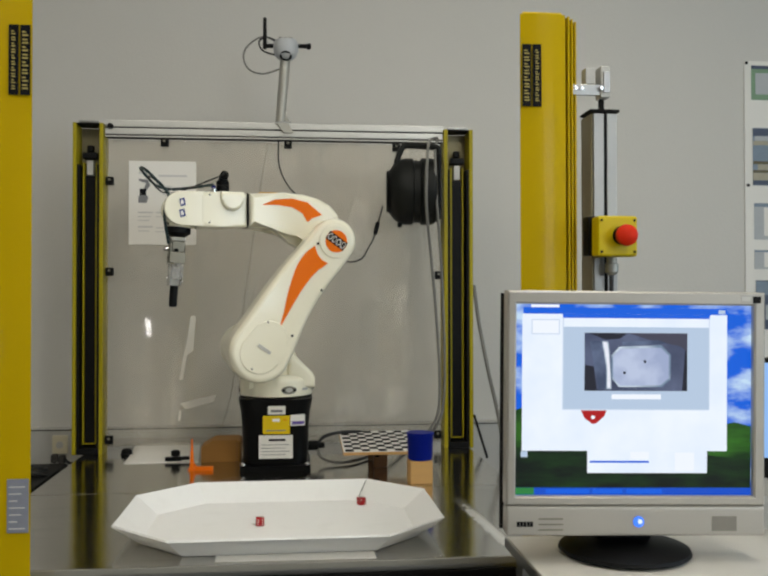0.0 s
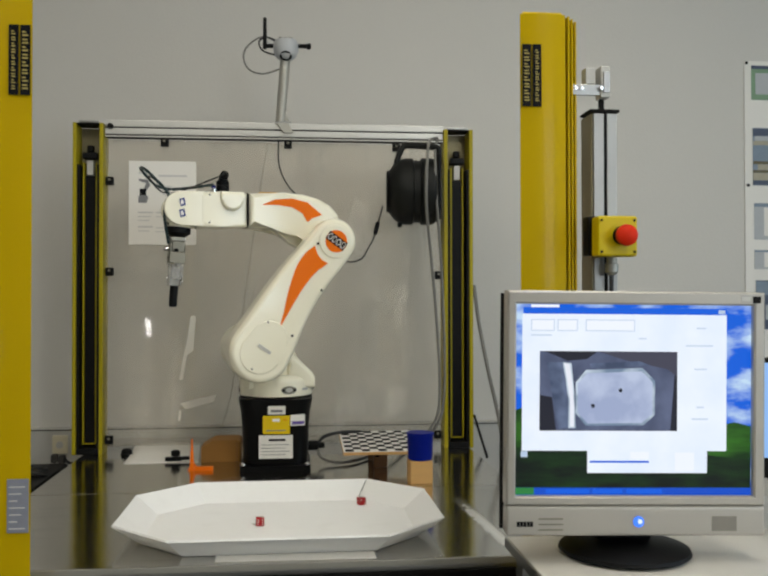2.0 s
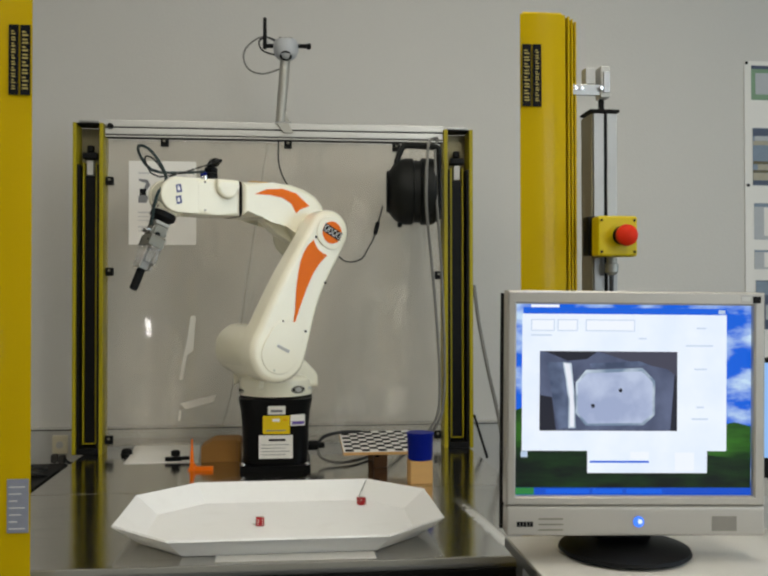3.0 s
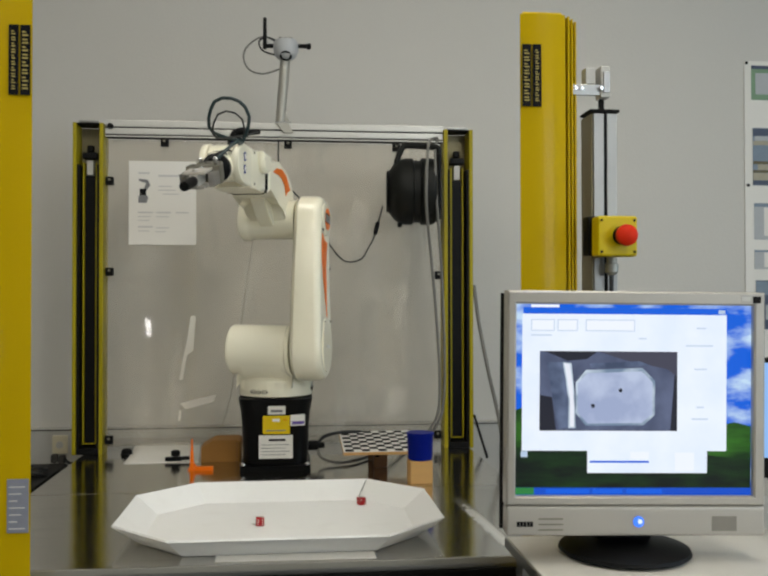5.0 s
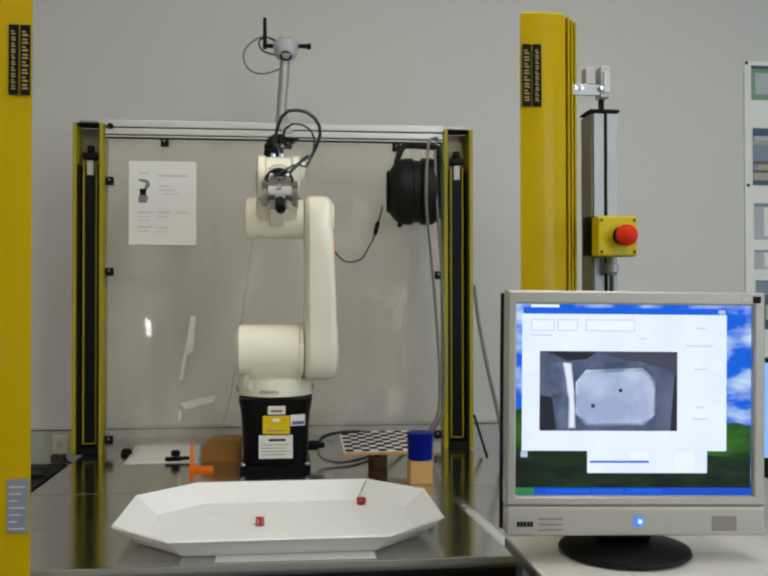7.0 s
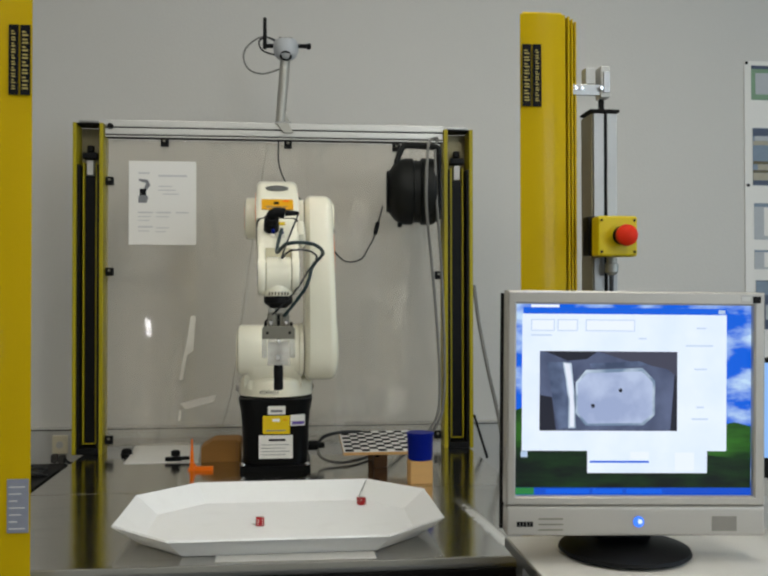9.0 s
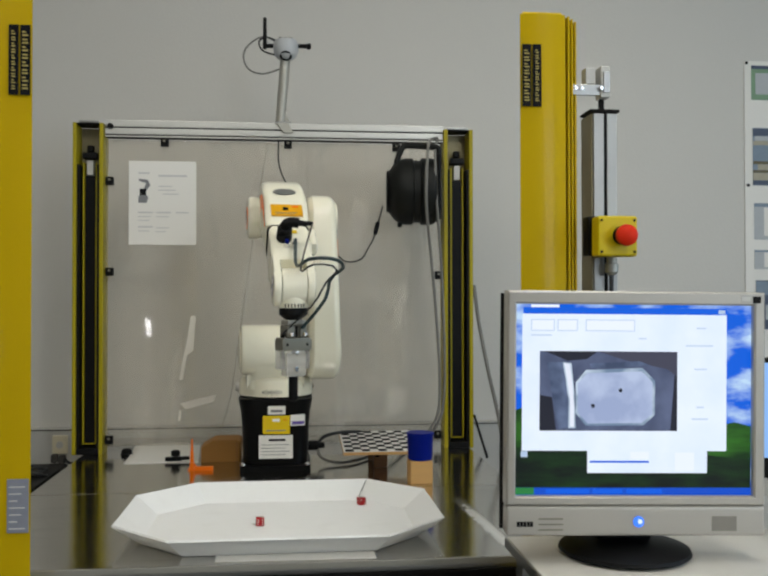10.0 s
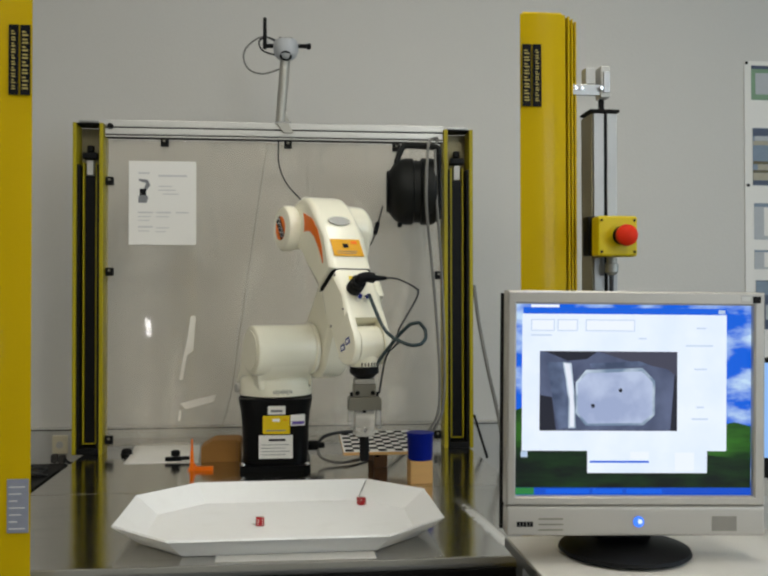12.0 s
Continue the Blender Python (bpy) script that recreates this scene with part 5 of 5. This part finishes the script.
    pixels("message_line", 1200, 941, 1322, 945, 4, G_BLUE, s)
    pixels("message_box", 1284, 923, 1322, 940, 4, G_WHITE, s)
    pixels("message_box", 1376, 924, 1416, 962, 4, G_WHITE, s)
    # A pop-up page that the program shows at first and then closes.
    d = pixels("popup_page", 1060.5, 642.5, 1482.5, 920.5, 9, G_PAGE, t, "pop-up page with a red mark")
    pixels("popup_frame", 1142, 642, 1446, 837, 10, G_LINE, d)
    pixels("popup_panel", 1144, 650, 1444, 835, 11, G_PALE, d)
    pixels("popup_title", 1142, 642, 1446, 650, 12, G_BLUE, d)
    pixels("popup_tools", 1144, 650, 1444, 668, 12, G_PAGE, d)
    view_picture(d, 1187, 680, 1399, 798, 12)
    pixels("popup_field", 1243, 805, 1345, 815, 12, G_WHITE, d)
    pixels("tool_button", 1078, 653, 1136, 684, 10, G_LINE, d)
    pixels("tool_button", 1080, 655, 1134, 682, 11, G_WHITE, d)
    shape("red_mark", [(1180, 838), (1233, 838), (1228, 850), (1212, 864), (1204, 866), (1188, 854)], 12, G_MARK, d, "red corner mark")
    shape("red_mark_dot", [(1205 + 4 * math.cos(w), 852 + 4 * math.sin(w)) for w in np.linspace(0, 2 * math.pi, 11)[:-1]], 13, G_WHITE, d)
    return d


POPUP = monitor()


def second_monitor():
    t = thing("monitor", pose(1.035, -1.13, DZ, 0, 0, -8), "second flat monitor with a lit pale blue screen", "monitor")
    part("case", box(-.195, .195, .0, .045, .07, .304, .006), M_SLOT, t)
    part("bezel", box(-.195, .195, -.004, -.0005, .07, .10, .001), M_BEZEL, t)
    part("screen", box(-.188, .188, -.005, -.0005, .135, .297), glow("second screen", lin(150, 195, 250), .9), t)
    part("screen_foot", box(-.185, .185, -.0055, -.0007, .1005, .1345), M_SLOT, t)
    part("neck", box(-.03, .03, .046, .07, .02, .2, .004), M_BLK, t)
    part("stand_base", lathe([(0, 0), (.09, 0), (.09, .006), (.04, .02), (0, .021)], 32, m=pose(0, .05, 0)), M_BLK, t)


second_monitor()


# ---- movement ----
# Seconds, turn of the base, lean of the upper arm, rise of the forearm, rise of the tool (degrees), sideways swing of the hose (m).
JOINTS = [
    (0.0, 193.2, -34.9, 0, -86, .0), (2.15, 193.2, -34.9, 0, -86, .0), (2.5, 198.9, -31.9, 0, -79, .0),
    (3.2, 213.6, -24.7, 0, -63, .0), (4.8, 250.3, -7.0, 1.2, -25.5, .0), (5.2, 260.1, -3.4, 1.3, -13, .03),
    (5.5, 266.6, -1.0, 1.6, -8, .05), (5.78, 271.8, .3, 3.3, -4.8, .05), (6.65, 271.8, .3, 3.3, -4.8, .045),
    (7.2, 271.8, -1.5, -9.4, -35, .04), (8.7, 271.8, -1.1, -36.5, -88.5, .045), (9.6, 271.8, -1.1, -36.5, -88.5, .045),
    (10.0, 276.3, .8, -40.7, -90, .05), (10.5, 281.8, 8.5, -46.2, -90, .06), (11.2, 287.7, 21.3, -51.6, -90, .065),
    (11.6, 291.8, 24.6, -56.3, -90, .065), (12.0, 293.2, 27.7, -56.8, -90, .065)]


# Roll of the gripper about its own axis: seconds, degrees.
ROLL = [(0.0, 0), (9.6, 0), (10.0, 20), (10.5, 46), (11.0, 88), (11.5, 130), (12.0, 158)]


def roll_at(t):
    return float(np.interp(t, [q[0] for q in ROLL], [q[1] for q in ROLL]))


def joints(t):
    """All joints at t seconds, by a smooth curve that never overshoots its rows."""
    n = len(JOINTS)
    i = max(k for k in range(n - 1) if JOINTS[k][0] <= t or k == 0)
    a, b = JOINTS[i], JOINTS[i + 1]
    h = b[0] - a[0]

    def slope(k, j):
        if k <= 0 or k >= n - 1:
            return (JOINTS[-1][j] - JOINTS[-2][j]) / (JOINTS[-1][0] - JOINTS[-2][0]) if k else 0.0
        h0, h1 = JOINTS[k][0] - JOINTS[k - 1][0], JOINTS[k + 1][0] - JOINTS[k][0]
        d0, d1 = (JOINTS[k][j] - JOINTS[k - 1][j]) / h0, (JOINTS[k + 1][j] - JOINTS[k][j]) / h1
        if d0 * d1 <= 0:
            return 0.0
        return (2 * h1 + h0 + h1 + 2 * h0) / ((2 * h1 + h0) / d0 + (h1 + 2 * h0) / d1)

    s = min(1, max(0, (t - a[0]) / h))
    out = []
    for j in range(1, 6):
        m0, m1 = slope(i, j) * h, slope(i + 1, j) * h
        out.append((2 * s ** 3 - 3 * s * s + 1) * a[j] + (s ** 3 - 2 * s * s + s) * m0 + (3 * s * s - 2 * s ** 3) * b[j] + (s ** 3 - s * s) * m1)
    return out


def arm_poses(t):
    head, lean, rise, tool, swing = joints(t)
    turn = pose(0, 0, 0, 0, 0, head)
    upper = turn @ pose(.075, 0, .335, 0, lean)
    elbow = upper @ Vector((0, 0, .365))
    fore = Matrix.Translation(elbow) @ turn @ pose(0, 0, 0, 0, -rise)
    w = fore @ Vector((.405, 0, .09))
    wrist = Matrix.Translation(w) @ turn @ pose(0, 0, 0, 0, -tool)
    grip = wrist @ pose(0, 0, 0, -roll_at(t))
    held = wrist @ pose(0, 0, 0, -.8 * roll_at(t))
    # The hose arches out on the far side of the bend.
    out = (rise + tool) / 2 + 90
    bis = turn.to_3x3() @ Vector((math.cos(radians(out)), 0, math.sin(radians(out))))
    side = turn.to_3x3() @ Vector((0, 1, 0))
    ax = fore.to_3x3() @ Vector((1, 0, 0))
    start = [fore @ Vector((.312, .008, .162)), fore @ Vector((.284, .049, .189))]
    ends = [held @ Vector((.098, .012, .024)), held @ Vector((.112, -.033, .012))]
    # Late in the move the arch tips over into a closed loop.
    curl = min(1, max(0, (t - 10.4) / .9))
    up = turn.to_3x3() @ Vector((math.cos(radians(out + 90)), 0, math.sin(radians(out + 90))))
    links = []
    for k, (p, e) in enumerate(zip(start, ends)):
        r, c = (.055, .105) if k == 0 else (.042, .085)
        r *= 1 - .25 * curl
        mid = w + bis * c + side * (swing - .012 * curl) - up * .006 * curl
        pts = [p, mid - side * r * .9 - ax * .02 - bis * .02, mid - side * r * .5 + bis * r * .75, mid + side * r * .5 + bis * r * .75, mid + side * r + bis * .0, mid + side * r * .6 - bis * .06]
        pts += [pts[-1].lerp(e, .5) + bis * .022 + side * .018, e]
        tip = [p, mid - side * r * .9 - ax * .02 - bis * .02, mid - side * r * .2 + bis * r * .2 - up * .022, mid + side * r * .6 + bis * r * .4 - up * .026,
               mid + side * r * 1.15 + bis * r * .3 + up * .002, mid + side * r * .55 + bis * r * .1 + up * .03, mid - side * (r * .1 + .02) - up * .02 - bis * .055, e]
        if k == 1:
            tip[1:7] = [p + side * .035 - bis * .005, p + side * .075 + ax * .03, p + side * .066 + ax * .055, mid - side * .008 + up * .014, mid - side * .012 - up * .012, mid - side * .016 - up * .03 - bis * .055]
        pts = [a.lerp(b, curl) for a, b in zip(pts, tip)]
        path = smooth_path(pts, 10)
        cum = [0.0]
        for a, b in zip(path, path[1:]):
            cum.append(cum[-1] + (b - a).length)
            marks = []
        for i in range(HOSE_N + 1):
            want = cum[-1] * i / HOSE_N
            j = min(len(path) - 2, max(q for q in range(len(path) - 1) if cum[q] <= want + 1e-9))
            f = (want - cum[j]) / max(1e-9, cum[j + 1] - cum[j])
            marks.append(path[j].lerp(path[j + 1], f))
        links.append([Matrix.Translation((a + b) / 2) @ (b - a).to_track_quat("Z", "Y").to_matrix().to_4x4() for a, b in zip(marks, marks[1:])])
    return [turn, upper, fore, wrist, grip] + links[0] + links[1]


def motions():
    times = [0.0, 2.1] + [round(2.2 + .1 * k, 1) for k in range(38)] + [6.5] + [round(6.6 + .1 * k, 1) for k in range(22)] + [9.6] + [round(9.7 + .1 * k, 1) for k in range(24)]
    table = [arm_poses(t) for t in times]
    for k, ob in enumerate([TURRET, UPPER, FOREARM, WRIST, GRIPPER] + HOSE + LEAD):
        walk(ob, [(t, row[k]) for t, row in zip(times, table)])

    # The pop-up page closes: it sinks back into the monitor.
    walk(POPUP, [(0.0, pose(0, 0, 0)), (0.7, pose(0, 0, 0)), (0.8, pose(0, .012, 0)), (12.0, pose(0, .012, 0))])


motions()
